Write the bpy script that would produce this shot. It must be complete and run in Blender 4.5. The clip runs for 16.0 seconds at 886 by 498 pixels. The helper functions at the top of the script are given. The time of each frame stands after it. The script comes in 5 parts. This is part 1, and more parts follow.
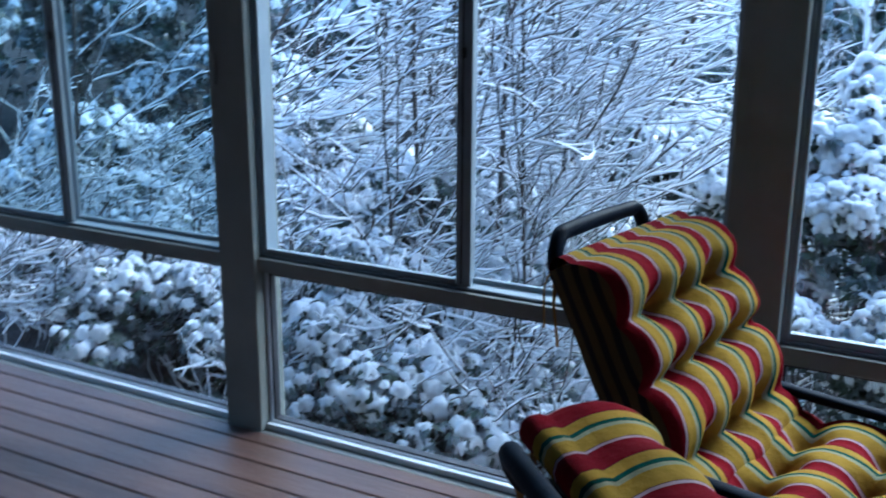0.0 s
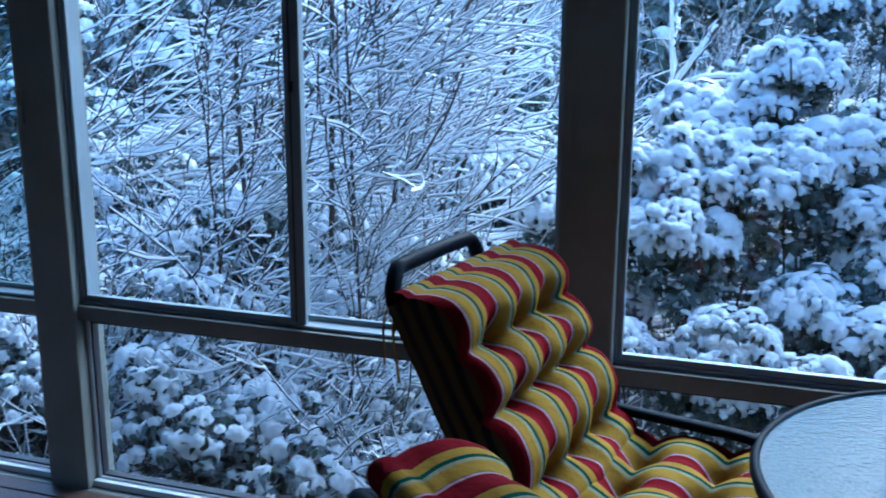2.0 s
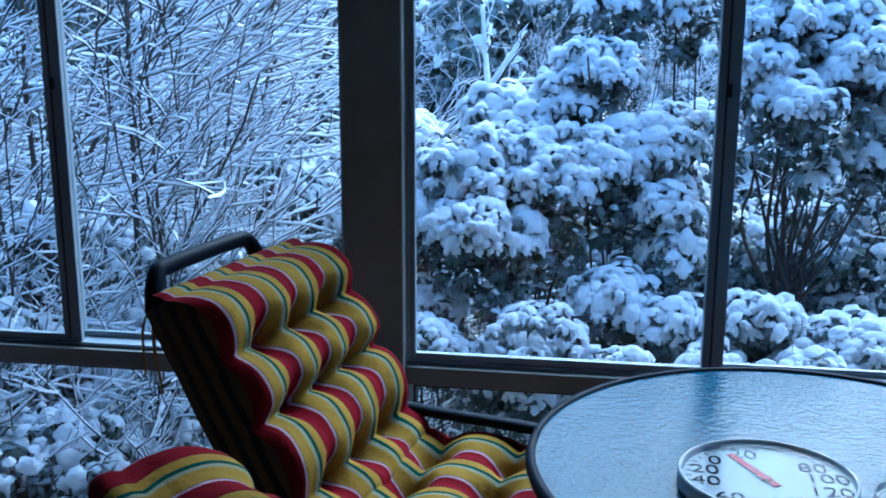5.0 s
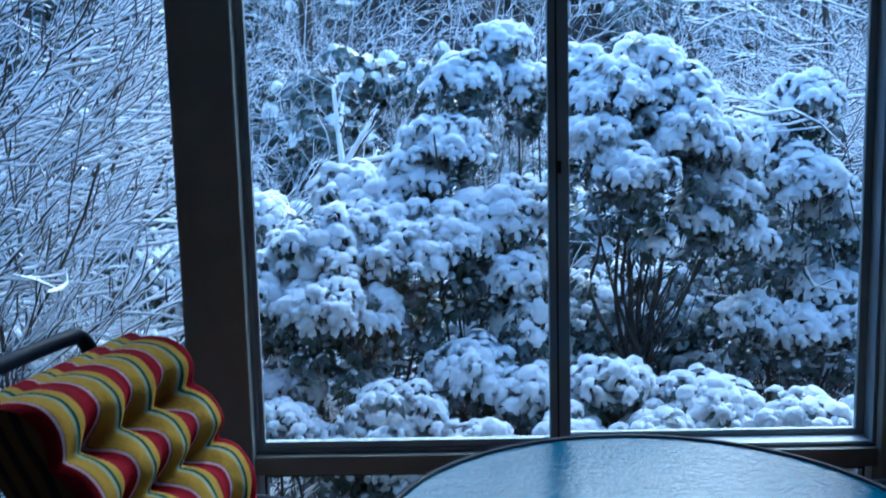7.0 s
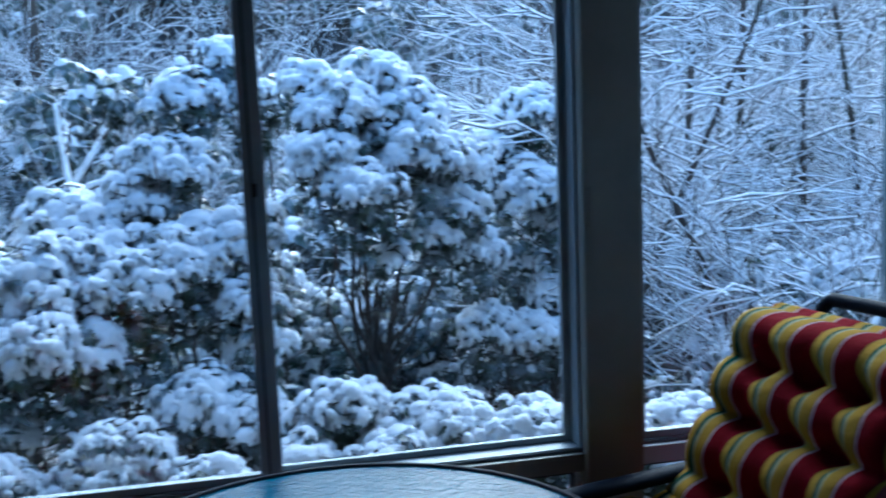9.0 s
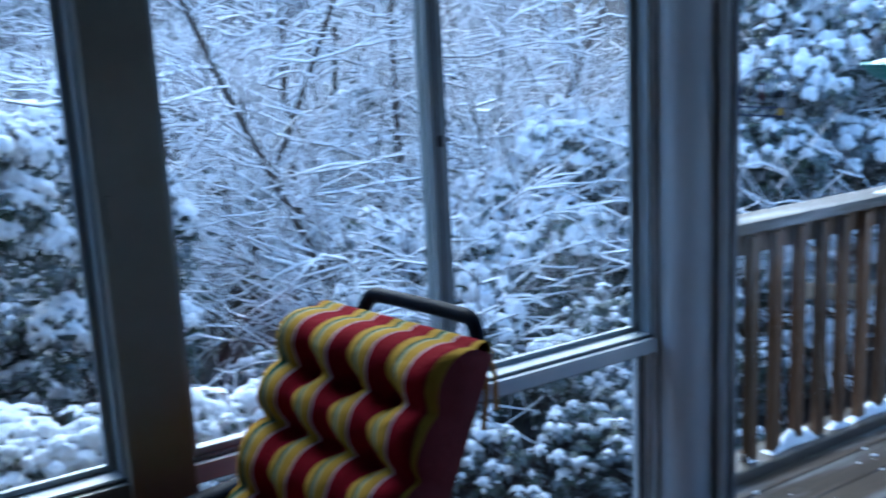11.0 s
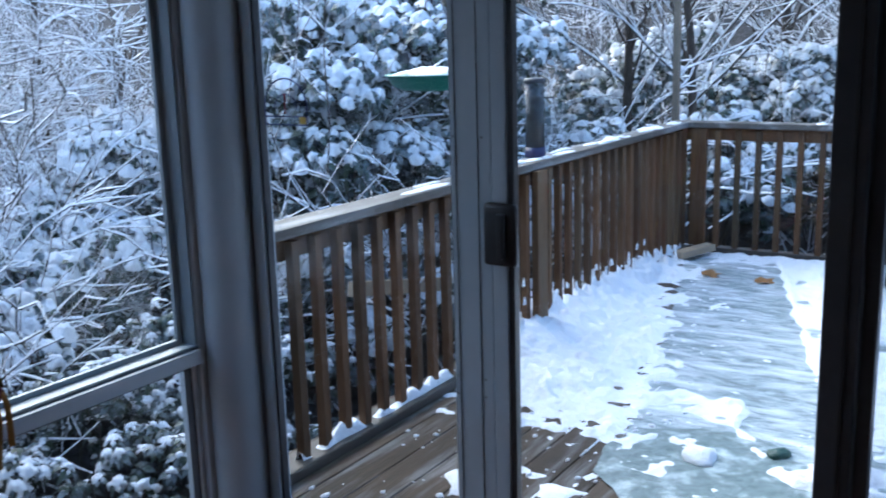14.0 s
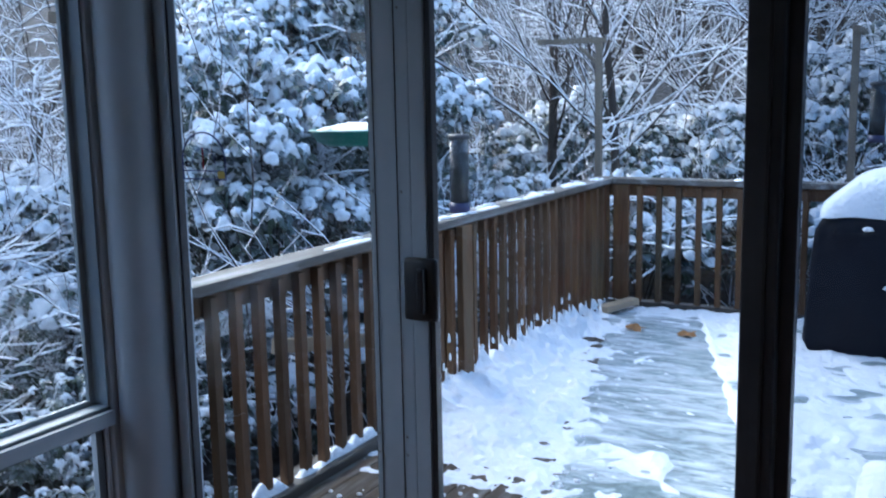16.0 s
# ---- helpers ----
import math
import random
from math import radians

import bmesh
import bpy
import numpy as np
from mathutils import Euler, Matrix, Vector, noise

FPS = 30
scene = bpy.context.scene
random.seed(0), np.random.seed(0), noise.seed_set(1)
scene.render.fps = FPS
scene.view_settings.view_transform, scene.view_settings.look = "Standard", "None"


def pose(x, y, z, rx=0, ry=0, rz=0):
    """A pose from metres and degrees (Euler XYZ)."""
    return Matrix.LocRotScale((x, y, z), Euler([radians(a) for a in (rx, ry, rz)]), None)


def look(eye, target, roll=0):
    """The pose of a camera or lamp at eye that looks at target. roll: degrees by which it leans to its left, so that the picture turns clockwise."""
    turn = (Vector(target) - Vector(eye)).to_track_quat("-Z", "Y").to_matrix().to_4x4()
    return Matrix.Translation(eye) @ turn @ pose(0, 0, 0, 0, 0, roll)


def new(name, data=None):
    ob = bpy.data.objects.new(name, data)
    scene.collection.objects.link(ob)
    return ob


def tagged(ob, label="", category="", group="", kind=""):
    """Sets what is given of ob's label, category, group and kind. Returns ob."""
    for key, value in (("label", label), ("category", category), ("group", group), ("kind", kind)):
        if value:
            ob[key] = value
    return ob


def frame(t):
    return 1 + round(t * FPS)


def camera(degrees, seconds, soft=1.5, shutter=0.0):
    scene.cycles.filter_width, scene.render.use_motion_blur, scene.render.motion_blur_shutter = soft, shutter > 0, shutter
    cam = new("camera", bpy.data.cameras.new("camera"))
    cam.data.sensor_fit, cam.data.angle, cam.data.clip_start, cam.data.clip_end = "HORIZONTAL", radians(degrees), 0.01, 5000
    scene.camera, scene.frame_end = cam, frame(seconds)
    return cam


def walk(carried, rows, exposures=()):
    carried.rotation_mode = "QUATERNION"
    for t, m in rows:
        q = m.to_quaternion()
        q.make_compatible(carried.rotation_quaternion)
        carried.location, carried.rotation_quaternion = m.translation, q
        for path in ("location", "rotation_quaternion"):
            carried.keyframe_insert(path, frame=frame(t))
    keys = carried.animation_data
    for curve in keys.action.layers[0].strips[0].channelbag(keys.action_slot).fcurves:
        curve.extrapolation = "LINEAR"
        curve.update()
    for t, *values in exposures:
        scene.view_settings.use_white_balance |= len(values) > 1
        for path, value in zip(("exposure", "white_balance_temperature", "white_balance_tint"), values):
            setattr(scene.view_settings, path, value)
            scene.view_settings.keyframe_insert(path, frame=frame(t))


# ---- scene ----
cam = camera(48.1, 16.0, soft=1.7, shutter=0.6)
PATH = [
    (0, (-0.046, 0.141, 1.489), (-1.06, 2.008, 0.917), 0.3),
    (0.5, (-0.08, 0.157, 1.493), (-0.961, 2.103, 0.966), -0.9),
    (1, (-0.098, 0.157, 1.495), (-0.867, 2.154, 0.986), -0.7),
    (1.5, (-0.09, 0.167, 1.497), (-0.821, 2.177, 0.981), -0.1),
    (2, (-0.069, 0.169, 1.493), (-0.749, 2.2, 0.987), 0.3),
    (2.5, (-0.051, 0.187, 1.493), (-0.625, 2.25, 0.988), -0.2),
    (3, (-0.039, 0.194, 1.493), (-0.495, 2.288, 0.998), 0.4),
    (3.2, (-0.034, 0.199, 1.492), (-0.45, 2.302, 0.999), 0.5),
    (5.3, (0.058, 0.299, 1.428), (-0.251, 2.427, 0.964), -0.1),
    (5.5, (0.064, 0.303, 1.429), (-0.197, 2.438, 0.97), 0.1),
    (6, (0.07, 0.298, 1.432), (-0.108, 2.442, 0.974), 0.1),
    (6.5, (0.088, 0.293, 1.437), (-0.031, 2.45, 1.022), -0.6),
    (7, (0.107, 0.293, 1.449), (0.05, 2.47, 1.134), -1.4),
    (7.5, (0.111, 0.276, 1.45), (0.067, 2.46, 1.187), -2.1),
    (8, (0.135, 0.288, 1.441), (0.098, 2.473, 1.189), -2.1),
    (8.2, (0.158, 0.299, 1.44), (0.215, 2.483, 1.177), -2),
    (10.5, (0.506, 0.482, 1.538), (1.442, 2.429, 1.121), -3.5),
    (11, (0.563, 0.439, 1.555), (1.726, 2.252, 1.105), -2.9),
    (11.5, (0.578, 0.416, 1.55), (1.934, 2.088, 1.101), -1.9),
    (12, (0.591, 0.391, 1.547), (2.049, 1.971, 1.085), -1.7),
    (12.5, (0.591, 0.385, 1.55), (2.134, 1.888, 1.103), -1.8),
    (13, (0.602, 0.382, 1.548), (2.229, 1.786, 1.078), -1.8),
    (13.5, (0.634, 0.376, 1.549), (2.364, 1.65, 1.076), -1.7),
    (14, (0.639, 0.36, 1.551), (2.45, 1.519, 1.086), -1.6),
    (14.5, (0.648, 0.35, 1.544), (2.5, 1.445, 1.09), -1.5),
    (15, (0.66, 0.343, 1.544), (2.549, 1.382, 1.101), -1.3),
    (15.5, (0.671, 0.356, 1.553), (2.591, 1.35, 1.142), -0.7),
    (16, (0.668, 0.349, 1.544), (2.578, 1.383, 1.197), -1.1),
]
walk(cam, [(t, look(eye, target, roll)) for t, eye, target, roll in PATH],
     exposures=[(0, 2.42, 4750, -2), (3.2, 2.16, 4200, -3), (5.5, 2.14, 4200, -3), (8.2, 1.88, 4550, -4), (11, 2.22, 4850, 0), (12.5, 2.12, 5350, 3), (14.5, 2.06, 5500, 4), (16, 1.98, 5450, 4)])

# ---- light: overcast winter dusk ----
SUN_EL, SUN_AZ = radians(38), radians(20)
world = bpy.data.worlds.new("sky")
scene.world = world
world.use_nodes = True
wn = world.node_tree.nodes
sky = wn.new("ShaderNodeTexSky")
sky.sky_type, sky.sun_disc = "NISHITA", False
sky.sun_elevation, sky.sun_rotation = SUN_EL, SUN_AZ
sky.air_density, sky.dust_density, sky.ozone_density = 1.0, 3.0, 1.0
world.node_tree.links.new(sky.outputs[0], wn["Background"].inputs[0])
wn["Background"].inputs[1].default_value = 0.15
sun_lamp = bpy.data.lights.new("sun", "SUN")
sun_lamp.energy, sun_lamp.angle, sun_lamp.color = 0.8, radians(60), (1.0, 0.98, 0.96)
sun = new("sun", sun_lamp)
sun.matrix_world = look((math.sin(SUN_AZ) * 30, math.cos(SUN_AZ) * 30, math.tan(SUN_EL) * 30), (0, 0, 0))


# ---- materials ----
def node_mat(name):
    m = bpy.data.materials.new(name)
    m.use_nodes = True
    nt = m.node_tree
    return m, nt, nt.nodes, nt.links, nt.nodes["Principled BSDF"]


def surface(name, a, b, scale=8.0, rough=0.6, metal=0.0, bump=0.2, bump_scale=60.0, stretch=(1, 1, 1), stain=None, stain_scale=2.0, spec=0.5, dist=0.01, per_piece=0.0):
    """Two-scale noise between two colours, with stains and a fine bump."""
    m, nt, n, l, p = node_mat(name)
    tc = n.new("ShaderNodeTexCoord")
    mp = n.new("ShaderNodeMapping")
    mp.inputs["Scale"].default_value = stretch
    l.new(tc.outputs["Object"], mp.inputs["Vector"])
    vec = mp.outputs[0]
    if per_piece:
        oi = n.new("ShaderNodeObjectInfo")
        mul = n.new("ShaderNodeMath")
        mul.operation, mul.inputs[1].default_value = "MULTIPLY", 37.0
        l.new(oi.outputs["Random"], mul.inputs[0])
        add = n.new("ShaderNodeVectorMath")
        l.new(vec, add.inputs[0])
        l.new(mul.outputs[0], add.inputs[1])
        vec = add.outputs[0]
    t1 = n.new("ShaderNodeTexNoise")
    t1.inputs["Scale"].default_value, t1.inputs["Detail"].default_value, t1.inputs["Roughness"].default_value = scale, 8, 0.65
    l.new(vec, t1.inputs["Vector"])
    r1 = n.new("ShaderNodeValToRGB")
    r1.color_ramp.elements[0].position, r1.color_ramp.elements[1].position = 0.3, 0.7
    r1.color_ramp.elements[0].color, r1.color_ramp.elements[1].color = (*a, 1), (*b, 1)
    l.new(t1.outputs[0], r1.inputs[0])
    col = r1.outputs[0]
    if stain:
        t2 = n.new("ShaderNodeTexNoise")
        t2.inputs["Scale"].default_value, t2.inputs["Detail"].default_value = stain_scale, 8
        t2.inputs["Roughness"].default_value = 0.62
        l.new(vec, t2.inputs["Vector"])
        r2 = n.new("ShaderNodeValToRGB")
        r2.color_ramp.elements[0].position, r2.color_ramp.elements[1].position = 0.5, 0.68
        l.new(t2.outputs[0], r2.inputs[0])
        mx = n.new("ShaderNodeMix")
        mx.data_type = "RGBA"
        l.new(r2.outputs[0], mx.inputs["Factor"])
        l.new(col, mx.inputs["A"])
        mx.inputs["B"].default_value = (*stain, 1)
        col = mx.outputs["Result"]
    if per_piece:
        hs = n.new("ShaderNodeHueSaturation")
        mr = n.new("ShaderNodeMapRange")
        mr.inputs["To Min"].default_value, mr.inputs["To Max"].default_value = 1 - per_piece, 1 + per_piece
        l.new(oi.outputs["Random"], mr.inputs["Value"])
        l.new(mr.outputs[0], hs.inputs["Value"])
        l.new(col, hs.inputs["Color"])
        col = hs.outputs[0]
    l.new(col, p.inputs["Base Color"])
    p.inputs["Roughness"].default_value, p.inputs["Metallic"].default_value = rough, metal
    p.inputs["Specular IOR Level"].default_value = spec
    if bump:
        t3 = n.new("ShaderNodeTexNoise")
        t3.inputs["Scale"].default_value, t3.inputs["Detail"].default_value = bump_scale, 5
        l.new(vec, t3.inputs["Vector"])
        bp = n.new("ShaderNodeBump")
        bp.inputs["Strength"].default_value, bp.inputs["Distance"].default_value = bump, dist
        l.new(t3.outputs[0], bp.inputs["Height"])
        l.new(bp.outputs[0], p.inputs["Normal"])
    return m


def glass(name, tint=(1, 1, 1), rough=0.0, gloss=0.9):
    """A thin pane: clear, with gloss that grows towards grazing."""
    m, nt, n, l, p = node_mat(name)
    n.remove(p)
    tr, gl, lw, mx = (n.new("ShaderNode" + k) for k in ("BsdfTransparent", "BsdfGlossy", "LayerWeight", "MixShader"))
    tr.inputs[0].default_value = (*tint, 1)
    gl.inputs["Roughness"].default_value = rough
    lw.inputs["Blend"].default_value = 0.5
    pw, ma = n.new("ShaderNodeMath"), n.new("ShaderNodeMath")
    pw.operation, pw.inputs[1].default_value = "POWER", 4.5
    ma.operation, ma.inputs[1].default_value, ma.inputs[2].default_value = "MULTIPLY_ADD", gloss, 0.028 * gloss
    l.new(lw.outputs["Facing"], pw.inputs[0])
    l.new(pw.outputs[0], ma.inputs[0])
    l.new(ma.outputs[0], mx.inputs[0])
    l.new(tr.outputs[0], mx.inputs[1])
    l.new(gl.outputs[0], mx.inputs[2])
    l.new(mx.outputs[0], n["Material Output"].inputs[0])
    return m


POST = surface("beige_painted_aluminium", (0.21, 0.22, 0.195), (0.26, 0.27, 0.245), 3, 0.5, bump=0.05, bump_scale=150, stain=(0.18, 0.185, 0.16), stain_scale=1.4)
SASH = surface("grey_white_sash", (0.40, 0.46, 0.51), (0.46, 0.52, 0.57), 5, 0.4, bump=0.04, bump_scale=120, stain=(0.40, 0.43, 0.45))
# sash grey darkened: the sill's shade is put into this colour
SILL = surface("sill_shade_in_colour", (0.10, 0.12, 0.135), (0.13, 0.15, 0.165), 5, 0.5, bump=0.04, bump_scale=120, stain=(0.09, 0.10, 0.11), spec=0.2)
# darker copy of the sash grey: shade on the north windows is in the colour
SASHSHADE = surface("sash_shade_in_colour", (0.24, 0.285, 0.32), (0.29, 0.335, 0.37), 5, 0.45, bump=0.04, bump_scale=120, stain=(0.23, 0.26, 0.28))
TRACK = surface("white_window_track", (0.62, 0.66, 0.70), (0.72, 0.75, 0.78), 6, 0.35, bump=0.04, bump_scale=120, stain=(0.5, 0.52, 0.53))
# post grey lightened: bounce light missing at the corner is put into the colour
CORNERLIT = surface("corner_grey_lit_in_colour", (0.42, 0.46, 0.50), (0.48, 0.52, 0.56), 4, 0.4, bump=0.05, bump_scale=120, stain=(0.38, 0.41, 0.44))
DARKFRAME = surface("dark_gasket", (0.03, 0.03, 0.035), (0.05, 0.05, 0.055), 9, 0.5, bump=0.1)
BLACK = surface("black_plastic", (0.012, 0.012, 0.013), (0.02, 0.02, 0.022), 12, 0.35, bump=0.1, bump_scale=200)
TUBE = surface("dark_powder_coated_tube", (0.005, 0.008, 0.015), (0.009, 0.014, 0.026), 20, 0.5, bump=0.15, bump_scale=300, spec=0.04)
CLEAR = glass("window_glass", (0.96, 0.975, 0.98))
LENS = glass("dial_cover", (0.95, 0.97, 0.98), 0.12, 0.22)
HAZE = glass("insect_screened_pane", (0.66, 0.74, 0.76))
SCREEN = glass("screened_glass", (0.66, 0.70, 0.74))
FLOORWOOD = surface("stained_porch_board", (0.075, 0.042, 0.032), (0.125, 0.073, 0.055), 7, 0.40, bump=0.25, bump_scale=50, stretch=(0.25, 3, 3), stain=(0.06, 0.035, 0.028), per_piece=0.22)
DECKWOOD = surface("wet_deck_board", (0.042, 0.030, 0.019), (0.092, 0.066, 0.042), 9, 0.55, bump=0.3, bump_scale=45, stretch=(0.3, 3, 3), stain=(0.22, 0.21, 0.20), stain_scale=6.5, per_piece=0.25, spec=0.2)
# darker than the rest of the railing wood
KERBWOOD = surface("dark_kerb_board", (0.03, 0.023, 0.018), (0.062, 0.048, 0.036), 8, 0.5, bump=0.3, bump_scale=50, stretch=(0.4, 3, 3))
HANGWOOD = surface("grey_brown_post", (0.15, 0.12, 0.088), (0.23, 0.19, 0.14), 7, 0.65, bump=0.3, stretch=(1, 1, 0.3), stain=(0.12, 0.10, 0.08))
RAILWOOD = surface("weathered_cedar", (0.072, 0.037, 0.018), (0.165, 0.088, 0.044), 8, 0.7, bump=0.35, bump_scale=50, stretch=(3, 3, 0.4), stain=(0.105, 0.075, 0.045), per_piece=0.3, spec=0.2)
CAPWOOD = surface("weathered_rail_cap", (0.08, 0.068, 0.056), (0.135, 0.118, 0.10), 8, 0.6, bump=0.35, bump_scale=45, stretch=(0.4, 3, 3), stain=(0.30, 0.30, 0.30), stain_scale=3.5, per_piece=0.1)
PALEWOOD = surface("pale_new_lumber", (0.36, 0.27, 0.18), (0.47, 0.37, 0.25), 7, 0.65, bump=0.3, stretch=(1, 1, 0.3), stain=(0.30, 0.23, 0.16))
WALLPAINT = surface("house_siding", (0.085, 0.085, 0.08), (0.12, 0.12, 0.115), 3, 0.7, bump=0.1, stain=(0.08, 0.08, 0.075))
CEILPAINT = surface("stained_ceiling_boards", (0.055, 0.05, 0.043), (0.085, 0.078, 0.066), 3, 0.7, bump=0.1)
BARK = surface("wet_bark", (0.035, 0.026, 0.02), (0.085, 0.065, 0.052), 14, 0.8, bump=0.6, bump_scale=40, stretch=(1, 1, 0.35), stain=(0.06, 0.065, 0.045))
TWIG = surface("twig_bark", (0.04, 0.03, 0.024), (0.10, 0.075, 0.06), 8, 0.8, bump=0.0)
LEAF = surface("rhododendron_leaf", (0.020, 0.036, 0.020), (0.055, 0.08, 0.045), 9, 0.45, bump=0.0, stain=(0.26, 0.29, 0.32), stain_scale=11)
LEAF.node_tree.nodes["Color Ramp.001"].color_ramp.elements[0].position = 0.44
LEAF.node_tree.nodes["Color Ramp.001"].color_ramp.elements[1].position = 0.64
DEADLEAF = surface("brown_dead_leaf", (0.26, 0.12, 0.035), (0.42, 0.21, 0.07), 12, 0.7, bump=0.2)
SNOW = surface("fresh_snow", (0.86, 0.875, 0.90), (0.93, 0.935, 0.945), 10, 0.75, bump=0.6, bump_scale=32, dist=0.025, spec=0.25)
THINSNOW = surface("thin_swept_snow", (0.14, 0.185, 0.185), (0.42, 0.49, 0.51), 26.0, 0.4, bump=0.5, bump_scale=90, dist=0.006, stretch=(1.9, 0.55, 1), stain=(0.74, 0.78, 0.81), stain_scale=6.0)
THINSNOW.node_tree.nodes["Color Ramp.001"].color_ramp.elements[0].position = 0.44
THINSNOW.node_tree.nodes["Color Ramp.001"].color_ramp.elements[1].position = 0.70
THINSNOW.node_tree.nodes["Color Ramp"].color_ramp.elements[0].position = 0.40
THINSNOW.node_tree.nodes["Color Ramp"].color_ramp.elements[1].position = 0.62
ROUNDMARK = surface("grey_green_mark", (0.075, 0.115, 0.11), (0.24, 0.30, 0.30), 22, 0.4, bump=0.4, bump_scale=60, dist=0.006, stain=(0.55, 0.62, 0.64), stain_scale=9)
GREENCLUMP = surface("dark_green_clump", (0.008, 0.04, 0.03), (0.02, 0.075, 0.055), 30, 0.5, bump=0.6, bump_scale=60)
GROUND = surface("snowy_forest_floor", (0.026, 0.022, 0.020), (0.085, 0.082, 0.085), 9.0, 0.85, bump=0.7, bump_scale=12, dist=0.05)
GROUND.node_tree.nodes["Color Ramp"].color_ramp.elements[0].position = 0.38
GROUND.node_tree.nodes["Color Ramp"].color_ramp.elements[1].position = 0.74


def stripe_fabric(name, flip):
    m, nt, n, l, p = node_mat(name)
    tc = n.new("ShaderNodeTexCoord")
    sep = n.new("ShaderNodeSeparateXYZ")
    l.new(tc.outputs["UV"], sep.inputs[0])
    wob = n.new("ShaderNodeTexNoise")
    wob.inputs["Scale"].default_value = 6
    l.new(tc.outputs["Object"], wob.inputs["Vector"])
    ad = n.new("ShaderNodeMath")
    ad.operation = "MULTIPLY_ADD"
    ad.inputs[1].default_value, ad.inputs[2].default_value = 0.008, 1.012 if flip else 1.073
    l.new(wob.outputs[0], ad.inputs[0])
    sm = n.new("ShaderNodeMath")
    sm.operation = "ADD"
    l.new(sep.outputs["Y"], sm.inputs[0])
    l.new(ad.outputs[0], sm.inputs[1])
    mu = n.new("ShaderNodeMath")
    mu.operation, mu.inputs[1].default_value = "MULTIPLY", 1 / 0.130
    l.new(sm.outputs[0], mu.inputs[0])
    fr = n.new("ShaderNodeMath")
    fr.operation = "FRACT"
    l.new(mu.outputs[0], fr.inputs[0])
    rp = n.new("ShaderNodeValToRGB")
    cr = rp.color_ramp
    cr.interpolation = "CONSTANT"
    red, yel, grn, gry, wht, drk = (0.135, 0.004, 0.010, 1), (0.29, 0.185, 0.026, 1), (0.010, 0.055, 0.042, 1), (0.25, 0.255, 0.17, 1), (0.36, 0.27, 0.31, 1), (0.06, 0.02, 0.02, 1)
    bands = [(0.37, red), (0.01, drk), (0.18, yel), (0.08, grn), (0.07, gry), (0.235, yel), (0.01, drk), (0.045, wht)]
    at = 0.0
    cr.elements[0].color = (bands[::-1] if flip else bands)[0][1]
    cr.elements.remove(cr.elements[1])
    for k, (wide, c) in enumerate(bands[::-1] if flip else bands):
        if k:
            cr.elements.new(at).color = c
        at += wide
    l.new(fr.outputs[0], rp.inputs[0])
    no = n.new("ShaderNodeTexNoise")
    no.inputs["Scale"].default_value, no.inputs["Detail"].default_value = 18, 6
    l.new(tc.outputs["Object"], no.inputs["Vector"])
    mr = n.new("ShaderNodeMapRange")
    mr.inputs["To Min"].default_value, mr.inputs["To Max"].default_value = 0.75, 1.2
    l.new(no.outputs[0], mr.inputs["Value"])
    hs = n.new("ShaderNodeHueSaturation")
    l.new(mr.outputs[0], hs.inputs["Value"])
    l.new(rp.outputs[0], hs.inputs["Color"])
    l.new(hs.outputs[0], p.inputs["Base Color"])
    p.inputs["Roughness"].default_value = 0.85
    p.inputs["Specular IOR Level"].default_value = 0.02
    we = n.new("ShaderNodeTexNoise")
    we.inputs["Scale"].default_value = 350
    l.new(tc.outputs["Object"], we.inputs["Vector"])
    wr = n.new("ShaderNodeTexNoise")
    wr.inputs["Scale"].default_value, wr.inputs["Detail"].default_value = 22, 3
    l.new(tc.outputs["Object"], wr.inputs["Vector"])
    b1 = n.new("ShaderNodeBump")
    b1.inputs["Strength"].default_value, b1.inputs["Distance"].default_value = 0.3, 0.002
    l.new(we.outputs[0], b1.inputs["Height"])
    b2 = n.new("ShaderNodeBump")
    b2.inputs["Strength"].default_value, b2.inputs["Distance"].default_value = 0.35, 0.02
    l.new(wr.outputs[0], b2.inputs["Height"])
    l.new(b1.outputs[0], b2.inputs["Normal"])
    l.new(b2.outputs[0], p.inputs["Normal"])
    return m


FABRICS = [stripe_fabric("striped_cushion_fabric", True), stripe_fabric("striped_cushion_fabric_turned", False)]


def pebbled_glass():
    m, nt, n, l, p = node_mat("pebbled_table_glass")
    p.inputs["Base Color"].default_value = (0.012, 0.085, 0.155, 1)
    p.inputs["Roughness"].default_value = 0.10
    p.inputs["Transmission Weight"].default_value = 0.35
    p.inputs["IOR"].default_value = 1.28
    p.inputs["Specular IOR Level"].default_value = 0.05
    tc = n.new("ShaderNodeTexCoord")
    no = n.new("ShaderNodeTexNoise")
    no.inputs["Scale"].default_value, no.inputs["Detail"].default_value, no.inputs["Distortion"].default_value = 105, 2, 0.3
    l.new(tc.outputs["Object"], no.inputs["Vector"])
    bp = n.new("ShaderNodeBump")
    bp.inputs["Strength"].default_value, bp.inputs["Distance"].default_value = 0.27, 0.006
    l.new(no.outputs[0], bp.inputs["Height"])
    l.new(bp.outputs[0], p.inputs["Normal"])
    return m


